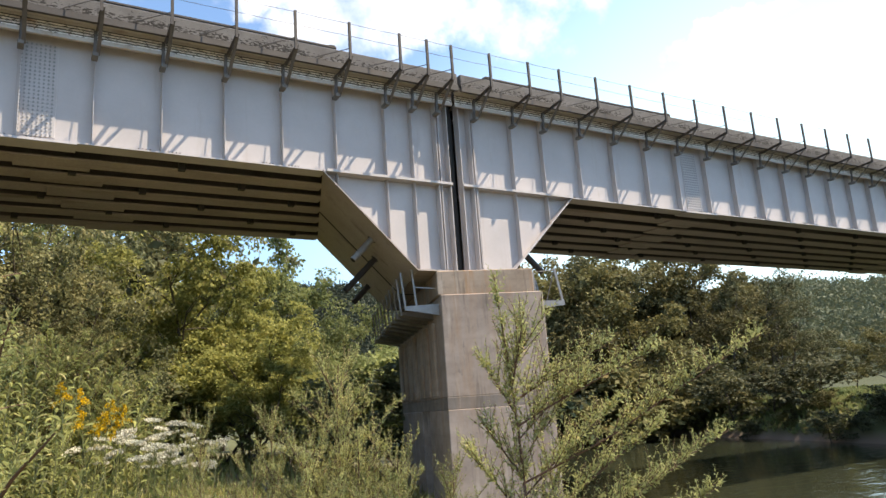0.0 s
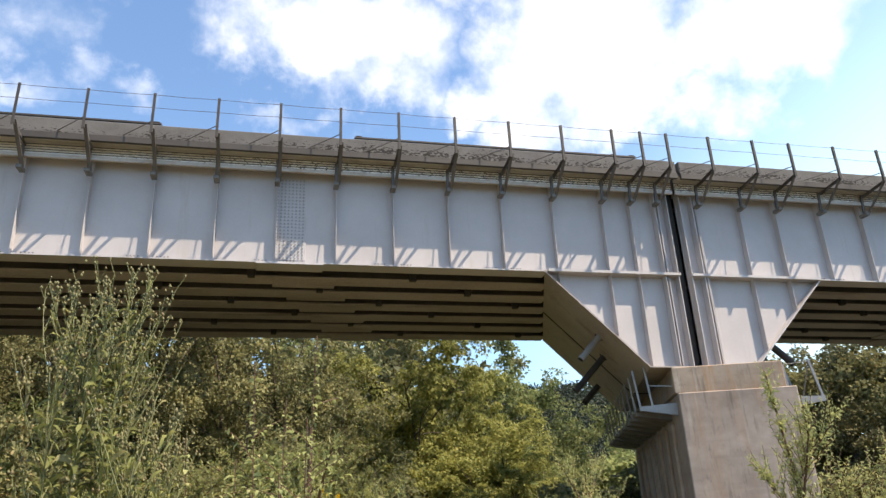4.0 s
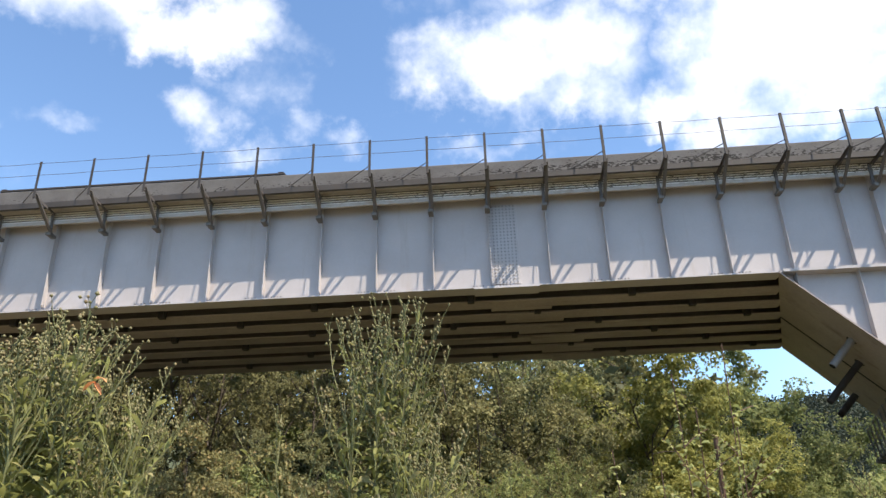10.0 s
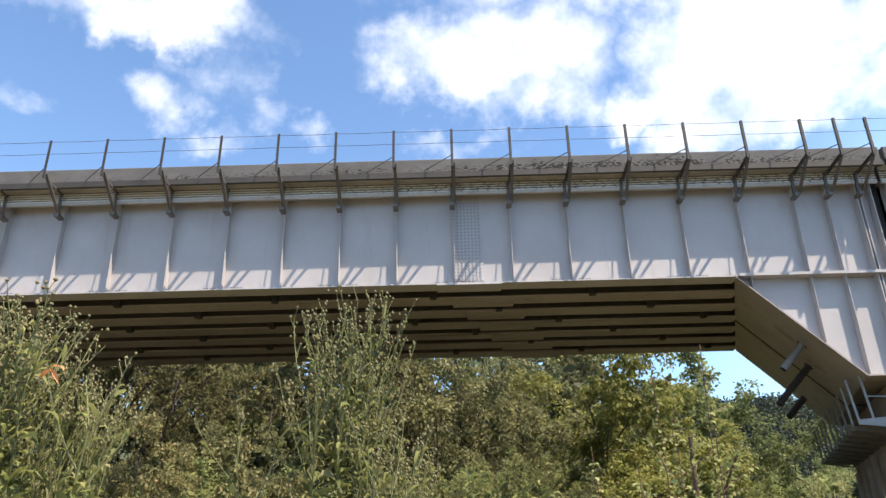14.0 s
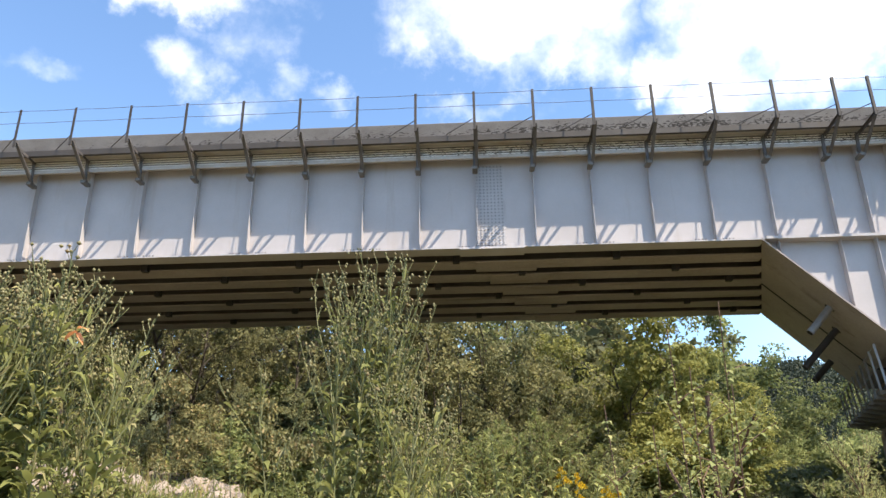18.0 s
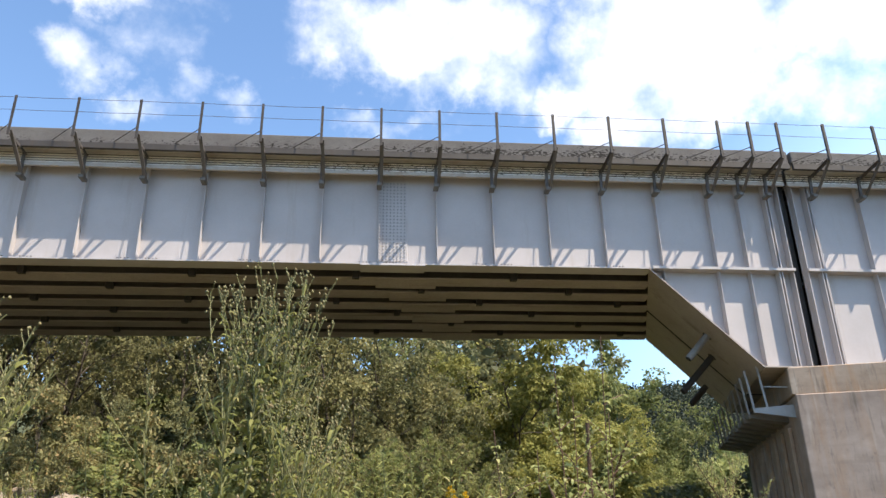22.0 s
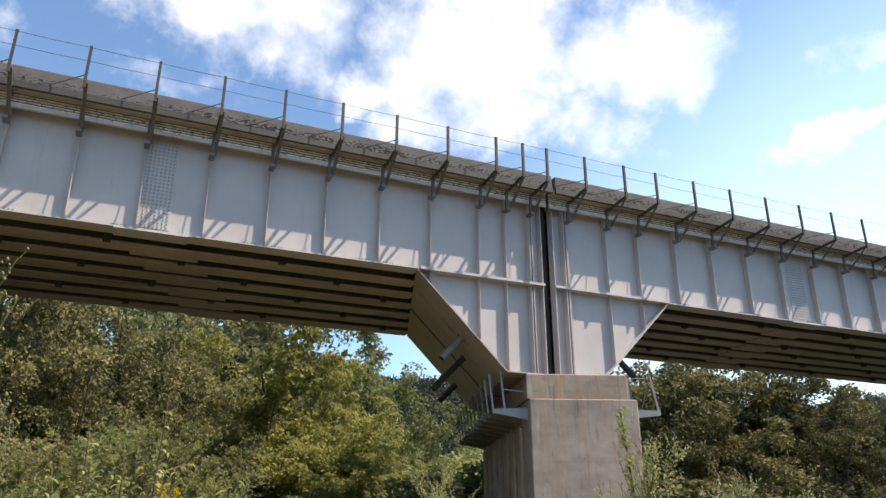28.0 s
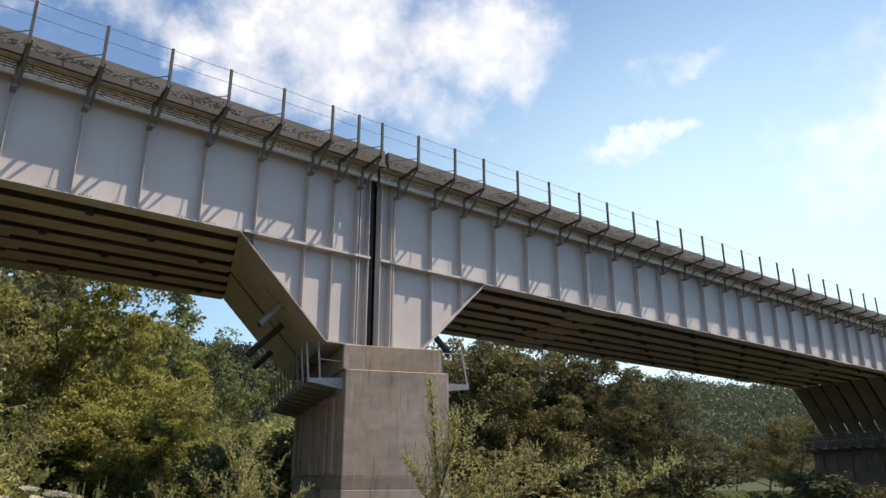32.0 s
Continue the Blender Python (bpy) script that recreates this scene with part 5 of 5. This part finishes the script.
def make_spray_shrub(seed, height):
    """A slender plant whose few shoots arch apart at the top, hung with small pale drooping leaves."""
    rng = np.random.default_rng(seed)
    sh = thing("arching_shrub", "slender plant with arching shoots of small pale leaves", "shrub")
    bm, P, W, Ln = bmesh.new(), [], [], []
    for right, drop, back in ((0.045, 0.0, 0.02), (-0.012, 0.035, -0.02), (-0.09, 0.11, 0.0), (0.01, 0.065, 0.04), (0.05, 0.10, -0.02), (-0.045, 0.13, 0.02), (0.02, 0.15, -0.03)):
        top = Vector((right, back, height - drop))
        p0 = Vector((rng.normal() * 0.012, rng.normal() * 0.012, -0.05))
        st = [p0.lerp(top, u) + Vector((-right * 0.9 * u * (1 - u), -back * u * (1 - u), 0)) + Vector(rng.normal(size=3)) * 0.004 for u in np.linspace(0, 1, 12)]
        tube(bm, st, list(np.linspace(0.0022, 0.0006, len(st))), 5)
        shoots = [(st, 0.78)]
        for j in range(9):
            p, d = along(st, 0.84 + 0.13 * (j + rng.random()) / 9)
            b = j * 2.4 + rng.normal() * 0.5
            br = arc(rng, p, Vector((math.cos(b), math.sin(b), 0.9)), 0.035 + 0.03 * rng.random(), (0, 0, -0.5), 5, 0.06)
            tube(bm, br, list(np.linspace(0.0009, 0.0005, len(br))), 3)
            shoots.append((br, 0.1))
        for br, lo in shoots:
            total = sum((q - p).length for p, q in zip(br, br[1:])) * (1 - lo)
            n = max(int(total / 0.0042), 3)
            for i in range(n):
                p, d = along(br, min(lo + (1 - lo) * i / n, 0.99))
                side = d.cross(Vector((rng.normal() * 0.5, rng.normal() * 0.5, 1))).normalized() * (1 if i % 2 else -1)
                P.append(p), W.append(side + d * 0.5), Ln.append(0.0088 * (0.6 + 0.8 * rng.random()))
    part("stem", bm, M_TWIG, sh)
    Ln, n = np.array(Ln), len(Ln)
    part("foliage", blades("foliage", np.array([tuple(p) for p in P]), np.array([tuple(p) for p in W]), Ln, Ln * 0.42, 0.5 + 0.5 * rng.random(n), rng), L_PALE, sh)
    return sh


def make_reed_weed(seed, height, stems=12):
    """A thick clump of leafy stalks with long blades that fold over."""
    rng = np.random.default_rng(seed)
    sh = thing("leafy_weed", "thick clump of yellow-green weeds with long folded leaves", "weed", group="leafy weeds on the bank")
    bm, P, W, Ln = bmesh.new(), [], [], []
    for s in range(stems):
        a = s * 2.4 + rng.normal() * 0.3
        r = math.sqrt((s + 0.5) / stems)
        out = Vector((math.cos(a), math.sin(a), 0))
        h = height * (1.0 - 0.35 * r * rng.random())
        st = arc(rng, out * 0.22 * r + Vector((0, 0, -0.05)), Vector((0, 0, 1)) + out * 0.18 * r, h, out * 0.25 * r, 7, 0.04)
        tube(bm, st, list(np.linspace(0.007, 0.0025, len(st))), 4)
        for t in np.arange(0.12, 0.99, 0.016):
            p, d = along(st, t)
            b = rng.random() * 6.28
            P.append(p), W.append(Vector((math.cos(b), math.sin(b), 0.5 + 0.5 * rng.random())) + d * 0.3), Ln.append(0.15 * (1.2 - 0.65 * t) * (0.6 + 0.8 * rng.random()))
    tagged(part("stem", bm, M_STEM, sh), kind="stuff")
    Ln, n = np.array(Ln), len(Ln)
    part("foliage", blades("foliage", np.array([tuple(p) for p in P]), np.array([tuple(p) for p in W]), Ln, Ln * 0.15, 0.3 + 0.6 * rng.random(n), rng), L_WEED, sh)
    return sh


def make_flat_flower(seed, height):
    """White flat-topped flower clump."""
    rng = np.random.default_rng(seed)
    f = thing("white_flower_clump", "clump of flat-topped cream-white flowers on leafy stems", "flowers", group="wild flowers on the bank")
    bm, P, W = bmesh.new(), [], []
    A = lambda l: np.array([tuple(p) for p in l])
    heads = []
    for s in range(13):
        a, r = s * 2.4, 0.40 * math.sqrt((s + 0.5) / 13)
        st = arc(rng, (r * math.cos(a) * 0.5, r * math.sin(a) * 0.5, -0.05), (0.3 * math.cos(a) * r, 0.3 * math.sin(a) * r, 1), height * (0.84 + 0.16 * rng.random()), (math.cos(a) * r * 0.4, math.sin(a) * r * 0.4, 0), 6, 0.03)
        tube(bm, st, list(np.linspace(0.006, 0.003, len(st))), 4)
        top, Q, V, wide = st[-1], [], [], 0.07 + 0.05 * rng.random()
        tilt = Vector((rng.normal() * 0.12, rng.normal() * 0.12, 0))
        for k in range(16):
            b, u = k * 2.4, wide * math.sqrt((k + 0.5) / 16)
            c = top + Vector((u * math.cos(b), u * math.sin(b), 0.0))
            c.z += tilt.x * (c.x - top.x) + tilt.y * (c.y - top.y) - u * u * 0.8
            tube(bm, [top - Vector((0, 0, 0.07)), c], [0.0015, 0.001], 3)
            for _ in range(13):
                e, v = rng.random() * 6.28, 0.022 * math.sqrt(rng.random())
                Q.append(c + Vector((v * math.cos(e), v * math.sin(e), 0.004 * rng.normal())))
                V.append(Vector((rng.normal(), rng.normal(), 0.25)))
        heads.append((Q, V))
        for t in np.arange(0.1, 0.95, 0.035):
            p, d = along(st, t)
            P.append(p), W.append(Vector(rng.normal(size=3)) + Vector((0, 0, 0.2)))
    tagged(part("stem", bm, M_STEM, f), kind="stuff")
    part("foliage", leaves("foliage", A(P), A(W), np.full(len(P), 0.12), np.full(len(P), 0.03), rng), L_WEED, f)
    for Q, V in heads:
        part("flower_head", leaves("flower_head", A(Q), A(V), np.full(len(Q), 0.019), np.full(len(Q), 0.017), rng), L_WHITE, f, "flat cream-white flower head")
    return f


def make_goldenrod(seed, height):
    rng = np.random.default_rng(seed)
    g = thing("goldenrod", "goldenrod with arching bright yellow plumes", "flowers", group="wild flowers on the bank")
    bm, P, W = bmesh.new(), [], []
    A = lambda l: np.array([tuple(p) for p in l])
    plumes = []
    for s in range(4):
        a = s * 1.7 + 0.4
        st = arc(rng, (rng.normal() * 0.04, rng.normal() * 0.04, -0.05), (0.03 * math.cos(a), 0.03 * math.sin(a), 1), height * (0.88 + 0.12 * rng.random()), (math.cos(a) * 0.06, math.sin(a) * 0.06, 0), 7, 0.02)
        tube(bm, st, list(np.linspace(0.005, 0.002, len(st))), 4)
        for t in np.arange(0.1, 0.88, 0.02):
            p, d = along(st, t)
            P.append(p), W.append(Vector(rng.normal(size=3)) + Vector((0, 0, 0.2)))
        Q, V = [], []
        for j in range(9):
            p, d = along(st, 0.93 + 0.065 * j / 9)
            b = rng.random() * 6.28
            br = arc(rng, p, Vector((math.cos(b), math.sin(b), 0.5)), 0.10 * (1.2 - j / 9), (0, 0, -0.9), 5)
            for t in np.arange(0.1, 1, 0.05):
                q, e = along(br, t)
                for _ in range(2):
                    Q.append(q + Vector(rng.normal(size=3)) * 0.005), V.append(Vector(rng.normal(size=3)) + Vector((0, 0, 0.5)))
        plumes.append((Q, V))
    part("stem", bm, M_STEM, g)
    part("foliage", leaves("foliage", A(P), A(W), np.full(len(P), 0.09), np.full(len(P), 0.016), rng), L_WEED, g)
    for Q, V in plumes:
        part("flower_head", leaves("flower_head", A(Q), A(V), np.full(len(Q), 0.015), np.full(len(Q), 0.011), rng), L_GOLD, g, "arching plume of yellow florets")
    return g


def make_broad_sapling(seed, height):
    rng = np.random.default_rng(seed)
    b = thing("sapling", "young sapling with broad bright green leaves", "sapling", group="saplings on the bank")
    bm, P, W = bmesh.new(), [], []
    for s in range(3):
        st = arc(rng, (rng.normal() * 0.06, rng.normal() * 0.06, -0.05), (0.12 * rng.normal(), 0.12 * rng.normal(), 1), height * (0.7 + 0.3 * rng.random()), (0, 0, 0.1), 7)
        tube(bm, st, list(np.linspace(0.009, 0.003, len(st))), 5)
        for t in np.arange(0.2, 1.0, 0.013):
            p, d = along(st, t)
            a = rng.random() * 6.28
            out = Vector((math.cos(a), math.sin(a), 0.1))
            P.append(p + out * 0.05), W.append(out + Vector((0, 0, -0.35)))
    part("stem", bm, M_STEM, b)
    A = lambda l: np.array([tuple(p) for p in l])
    ln = 0.07 * (0.6 + 0.7 * rng.random(len(P)))
    part("foliage", leaves("foliage", A(P), A(W), ln, ln * 0.42, rng), L_WEED, b)
    return b


def make_sward():
    """Weedy grass over the bank, green and dry, in one mesh each."""
    rng = np.random.default_rng(77)
    for name, n, mat, size, label in (("green_weeds", 60000, L_WEED, 0.30, "rough green weeds covering the bank"), ("dry_grass", 40000, L_DRY, 0.45, "dry straw-coloured grass on the bank")):
        az, r = np.where(rng.random(n) < 0.82, rng.uniform(-75, 50, n), rng.uniform(-180, 180, n)), 2.9 + 34 * rng.random(n) ** 1.5
        x, y = EYE[0] - r * np.sin(np.radians(az)), EYE[1] + r * np.cos(np.radians(az))
        z = ground_z(x, y)
        keep = z > -1.9
        if name == "dry_grass":
            patch = np.sin(x * 0.9 + 1.3) * np.sin(y * 0.8 + 0.4) + 0.5 * np.sin(x * 2.3 - y * 1.7)
            keep &= patch > 0.0
        p = np.stack([x, y, z - 0.03], 1)[keep]
        w = rng.normal(size=p.shape) * 0.45 + np.array([0, 0, 1.0])
        ln = size * (0.5 + 0.9 * rng.random(len(p))) * (0.7 + 0.02 * r[keep]) * np.clip(r[keep] / 4.5, 0.3, 1)
        ob = part(name, leaves(name, p, w, ln, ln * (0.16 if name == "green_weeds" else 0.035) + 0.004, rng), mat)
        tagged(ob, label, "grass", kind="stuff")
    n = 50000
    az, r = rng.uniform(-76, -46, n), rng.uniform(55, 130, n)
    x, y = EYE[0] - r * np.sin(np.radians(az)), EYE[1] + r * np.cos(np.radians(az))
    z = ground_z(x, y)
    keep = z > -1.7
    p = np.stack([x, y, z - 0.05], 1)[keep]
    ln = 0.3 + 0.4 * rng.random(len(p))
    ob = part("meadow_grass", leaves("meadow_grass", p, rng.normal(size=p.shape) * 0.7 + np.array([0, 0, 1.0]), ln, ln * 0.5, rng), L_LIME)
    tagged(ob, "tall green meadow grass on the far bank", "grass", kind="stuff")


def make_rocks():
    """Pale broken stones on the slope below the trees."""
    rng = np.random.default_rng(9)
    for i in range(70):
        az, d = 18 + 18 * rng.random(), 15.5 + 3.0 * rng.random()
        x, y = polar(az, d)
        s = 0.14 + 0.26 * rng.random() ** 1.5
        bm = bmesh.new()
        bmesh.ops.create_icosphere(bm, subdivisions=2, radius=s)
        off = rng.random(3) * 50
        for v in bm.verts:
            q = v.co * (1.5 / s) + Vector(off)
            v.co *= 0.8 + 0.45 * noise.noise(q) + 0.2 * noise.noise(q * 2.3)
            v.co.z *= 0.78
            v.co.x *= 1.25
        bmesh.ops.dissolve_limit(bm, angle_limit=0.25, verts=bm.verts, edges=bm.edges)
        ob = part("stone", bm, M_ROCK, at=pose(x, y, float(ground_z(x, y)) + s * 0.15, 0, 0, rng.random() * 360))
        tagged(ob, "pale angular limestone block lying on the slope", "stone", "stones on the slope")


def make_twigs():
    rng = np.random.default_rng(15)
    for az, d, el, ln, turn in ((27, 7.0, 2.2, 2.2, 200), (24, 6.0, 3.4, 1.2, 230), (30, 6.5, 3.8, 1.4, 190), (22, 8.5, 5.4, 0.9, 215)):
        x, y = polar(az, d)
        z = 1.6 + d * math.tan(radians(el))
        a = radians(turn)
        g = float(ground_z(x, y))
        p = arc(rng, (x, y, g - 0.05), (-math.cos(a) * 0.8, -0.1, 0.75), max(z - g, 0.3) * 1.4, (-math.cos(a) * 1.2, 0, -0.4), 7, 0.08)
        bm = tube(bmesh.new(), p, list(np.linspace(0.011, 0.004, len(p))), 5)
        for i in (3, 4, 5):
            q = arc(rng, p[i], (p[i + 1] - p[i]).normalized() + Vector(rng.normal(size=3)) * 0.5, ln * 0.3, (0, 0, 0.3), 4, 0.08)
            tube(bm, q, list(np.linspace(0.005, 0.002, len(q))), 4)
        tagged(part("dry_branch", bm, M_TWIG), "bare dry branch sticking out of the weeds", "branch", "dry branches")


def make_foreground():
    rng = np.random.default_rng(31)
    S = lambda ob, h: Stock(ob, h, rng)
    # tall weeds with seed heads
    a = S(make_tall_weed(101, 2.9, 8, 7, 0.22), 2.88)
    a.put(12.0, 3.15, 21.4, 0.74, 0.4)
    b = S(make_tall_weed(102, 2.6, 7, 5, 0.24), 2.58)
    b.put(33.6, 3.3, 18.2, 0.9, 1.2)
    b.put(29.6, 3.4, 14.6, 0.6, 3.0)
    b.put(37.2, 3.4, 18.2, 1.0)
    b.put(41.5, 3.8, 16.0, 1.1)
    a.put(45.5, 3.7, 17.0, 1.0)
    b.put(7.6, 3.2, 11.5, 0.7)
    # feathery shrubs: the near one leans, its long boughs all to one side
    h = rise_to(-36.4, 2.7, 11.3)
    g = h - 1.6 - 2.7 * math.tan(radians(11.3))
    arms = [(g + z0, r * 1.2, g + z1) for z0, r, z1 in ((1.44, 0.74, 1.66), (1.20, 0.74, 1.44), (1.00, 0.60, 1.26), (1.30, 0.47, 1.56), (1.62, 0.42, 1.80), (1.70, 0.30, 1.88), (1.75, 0.2, 1.96),
                                                 (1.40, 0.34, 1.66), (1.10, 0.40, 1.36), (0.95, 0.36, 1.18), (0.85, 0.62, 1.16), (1.58, 0.26, 1.78), (1.30, -0.20, 1.56), (1.66, -0.10, 1.88),
                                                 (1.05, -0.26, 1.30), (1.80, 0.12, 2.0), (1.45, -0.12, 1.64), (0.80, 0.3, 1.02), (0.75, -0.3, 0.98), (1.50, 0.18, 1.72), (1.25, 0.25, 1.45))]
    d = S(make_plume_shrub(201, h, 0, 0.017, None, "feathery yellow-green shrub with a red-brown stem", 0.5, 0.0066, arms, (-0.10, 0), 1.12), h)
    d.put(-39.0, 2.7, 11.3, 1.0, -0.63)
    e = S(make_plume_shrub(202, 2.0, 28, 0.019, None, "feathery yellow-green shrub with a red-brown stem", 0.42, 0.0135, None, (0, 0), 1.25), 2.08)
    e2 = S(make_plume_shrub(212, 2.0, 26, 0.019, None, "feathery pale green shrub with upright plumes", 0.36, 0.0140, None, (0, 0), 1.25), 2.08)
    for i, (az, dist, el, wide) in enumerate(((-22.8, 4.6, 6.0, 0.95), (-19.4, 4.7, 2.2, 0.6), (-14.2, 4.9, 2.0, 0.5), (-25.6, 4.4, 0.0, 0.8), (-28.8, 4.4, -0.4, 0.8), (-17.6, 4.5, -0.8, 0.7), (-21.0, 4.3, 0.6, 0.8), (-24.6, 4.5, 3.0, 0.7),
                                               (-31.6, 4.2, -2.6, 0.9), (-34.5, 3.8, -5.2, 1.0), (-40, 3.6, -7.5, 1.0), (-45, 3.4, -9, 1.0), (-12.2, 4.6, -4.2, 0.9), (-15.4, 4.3, -3.2, 0.9), (-19.0, 4.1, -3.4, 1.0), (-23.0, 4.0, -3.6, 1.0), (-27, 3.9, -4.4, 1.0), (-31, 3.7, -5.5, 1.0))):
        (e, e2)[i % 2].put(az, dist, el, wide)
    # leafy weeds that cover the near bank
    w = S(make_plume_shrub(203, 1.6, 34, 0.027, L_WEED, "bushy green weed with fine leaves", 0.5, 0.016), 1.68)
    r = S(make_reed_weed(205, 1.9, 13), 1.86)
    r2 = S(make_reed_weed(206, 1.6, 11), 1.56)
    for i, (az, dist, el, wide) in enumerate(((1.6, 6.4, 6.4, 1.1), (-1.2, 6.8, 7.8, 1.0), (-3.4, 6.9, 7.9, 0.9), (-5.0, 6.8, 5.4, 0.9), (0.4, 5.8, 4.2, 1.1), (-2.4, 5.8, 2.6, 1.0), (3.2, 5.8, 5.0, 1.1), (-6.4, 5.3, -1.6, 1.0), (-3.8, 5.2, -0.2, 1.0), (-0.6, 5.0, 1.0, 1.0),
                                               (-9, 5.0, -3.4, 1.0), (-12, 5.0, -3.8, 1.0), (2.5, 4.8, 1.8, 1.0), (-4.6, 4.5, -4.4, 1.1), (-8.0, 4.4, -5.8, 1.1), (-1.4, 4.4, -2.6, 1.1), (1.6, 4.3, -1.0, 1.1), (-11.4, 4.3, -6.2, 1.1), (-15, 4.2, -6.0, 1.1), (-19, 4.0, -6.4, 1.1))):
        (r, r2)[i % 2].put(az, dist, el, wide)
    for az, dist, el, wide in ((-3.0, 7.4, 8.2, 1.1), (-6.2, 7.4, 7.6, 1.1), (0.2, 7.2, 7.6, 1.2), (3.4, 7.0, 6.6, 1.2), (-8.4, 7.6, 4.8, 1.0), (6.8, 5.8, 4.4, 1.2), (-21, 4.2, -4.2, 1.3), (-25, 4.1, -4.4, 1.3), (-29.5, 3.9, -5.0, 1.2), (-35, 3.5, -8, 1.2), (-41, 3.2, -11, 1.1),
                               (36, 3.6, 4.0, 1.0), (40, 4.0, 6.5, 1.1), (45, 4.0, 9, 1.2), (33, 3.5, 3.0, 1.0), (29.8, 3.4, 5.6, 0.8)):
        w.put(az, dist, el, wide)
    # thin arching shoots close by
    h = rise_to(-6.8, 0.84, 20.6)
    S(make_spray_shrub(204, h), h).put(-6.8, 0.84, 20.6, 1.0, -0.2)
    h = rise_to(-7.2, 0.98, 13.2)
    S(make_plume_shrub(207, h, 22, 0.0085, L_PALE, "slender feathery pale green weed with fine leaves", 0.13, 0.0045, None, (0, 0), 0.42), h).put(-7.2, 0.98, 13.2, 1.0)
    f = S(make_flat_flower(301, 2.0), 1.95)
    for az, dist, el in ((-12.2, 6.4, 2.3), (-10.2, 6.0, 1.7), (-8.6, 6.2, 1.2), (-11.4, 5.7, 1.0)):
        f.put(az, dist, el, 0.7)
    k = S(make_goldenrod(302, 2.1), 2.0)
    for az, dist, el in ((-5.8, 5.6, 4.2), (-7.0, 5.7, 3.8)):
        k.put(az, dist, el, 0.7)
    s = S(make_broad_sapling(303, 1.8), 1.8)
    for az, dist, el in ((19.3, 10.5, 9.4), (4.4, 3.6, 6.6), (16, 11, 6.2), (24, 11.5, 6.4), (5.6, 3.4, 4.4), (21.6, 11, 5.6), (13.4, 12, 5.8)):
        s.put(az, dist, el)
    lf = part("dead_leaf", blades("dead_leaf", np.array([[0, 0, 0], [0.01, 0, 0.0], [0.0, 0.005, 0.012], [0.006, 0, 0.006]]), np.array([[0.6, 0, -0.5], [-0.7, 0, -0.3], [0.3, 0.1, -0.7], [0.9, -0.2, 0.2]]), np.array([0.065, 0.055, 0.05, 0.06]), np.array([0.034, 0.03, 0.026, 0.03]), np.array([0.5, 0.6, 0.4, 0.6]), rng), L_ORANGE)
    x, y = polar(32.2, 2.75)
    lf.location = (x, y, 1.6 + 2.75 * math.tan(radians(12.2)))
    tagged(lf, "withered orange leaf caught on a tall weed", "leaf")


make_sward()
make_rocks()
make_twigs()
make_foreground()


# ---------------------------------------------------------------- trucks crossing the bridge
def make_truck():
    """A long closed truck; its origin lies on the deck below the rear end of the body, which points to +x."""
    t = thing("truck", "long dark-roofed truck driving across the bridge deck", "truck", group="trucks on the bridge")
    part("cargo_body", hull(bmesh.new(), (-10.3, -1.2, 1.05), (0, 1.2, 3.12), 0, 0.02), M_STEEL, t)
    rim = hull(bmesh.new(), (-10.3, -1.22, 3.12), (0, 1.22, 3.19), 0, 0.008)
    part("roof", rim, M_DARK, t, "dark flat roof with a raised rim")
    for x in (-10.25, -0.25):
        part("roof_lug", hull(bmesh.new(), (x, -1.22, 3.19), (x + 0.2, -1.05, 3.225), 0, 0.006), M_DARK, t)
    part("chassis", hull(bmesh.new(), (-12.2, -0.5, 0.75), (-0.1, 0.5, 1.05), 0, 0.02), M_DARK, t)
    cab = [(-12.5, 0.6), (-10.5, 0.6), (-10.5, 2.55), (-12.0, 2.55), (-12.4, 1.7)]
    part("cab", plate(bmesh.new(), cab, -1.15, 1.15), M_GALV, t)
    for x in (-11.6, -3.2, -1.9):
        for y in (-1.1, 0.8):
            part("wheel", tube(bmesh.new(), [(x, y, 0.52), (x, y + 0.3, 0.52)], [0.5, 0.5], 18), M_BLACK, t)
    return t


LANE_Y, DECK_Z, PACE = 5.2, Z_TOP + 0.38, -3.27
lead_truck = make_truck()
rear_truck = copy_thing(lead_truck, pose(15.35, LANE_Y, DECK_Z))


def motions():
    """Both trucks roll steadily towards -x and halt beyond the next pier."""
    for ob, start in ((lead_truck, -1.1), (rear_truck, 15.35)):
        rows = [(t, pose(start + PACE * t, LANE_Y, DECK_Z)) for t in (0, 1, 2, 3, 4, 6, 8, 10, 12, 14, 16)]
        halt = start + PACE * 17.2
        rows += [(18, pose(halt, LANE_Y, DECK_Z)), (20, pose(halt, LANE_Y, DECK_Z)), (32, pose(halt, LANE_Y, DECK_Z))]
        walk(ob, rows)


motions()
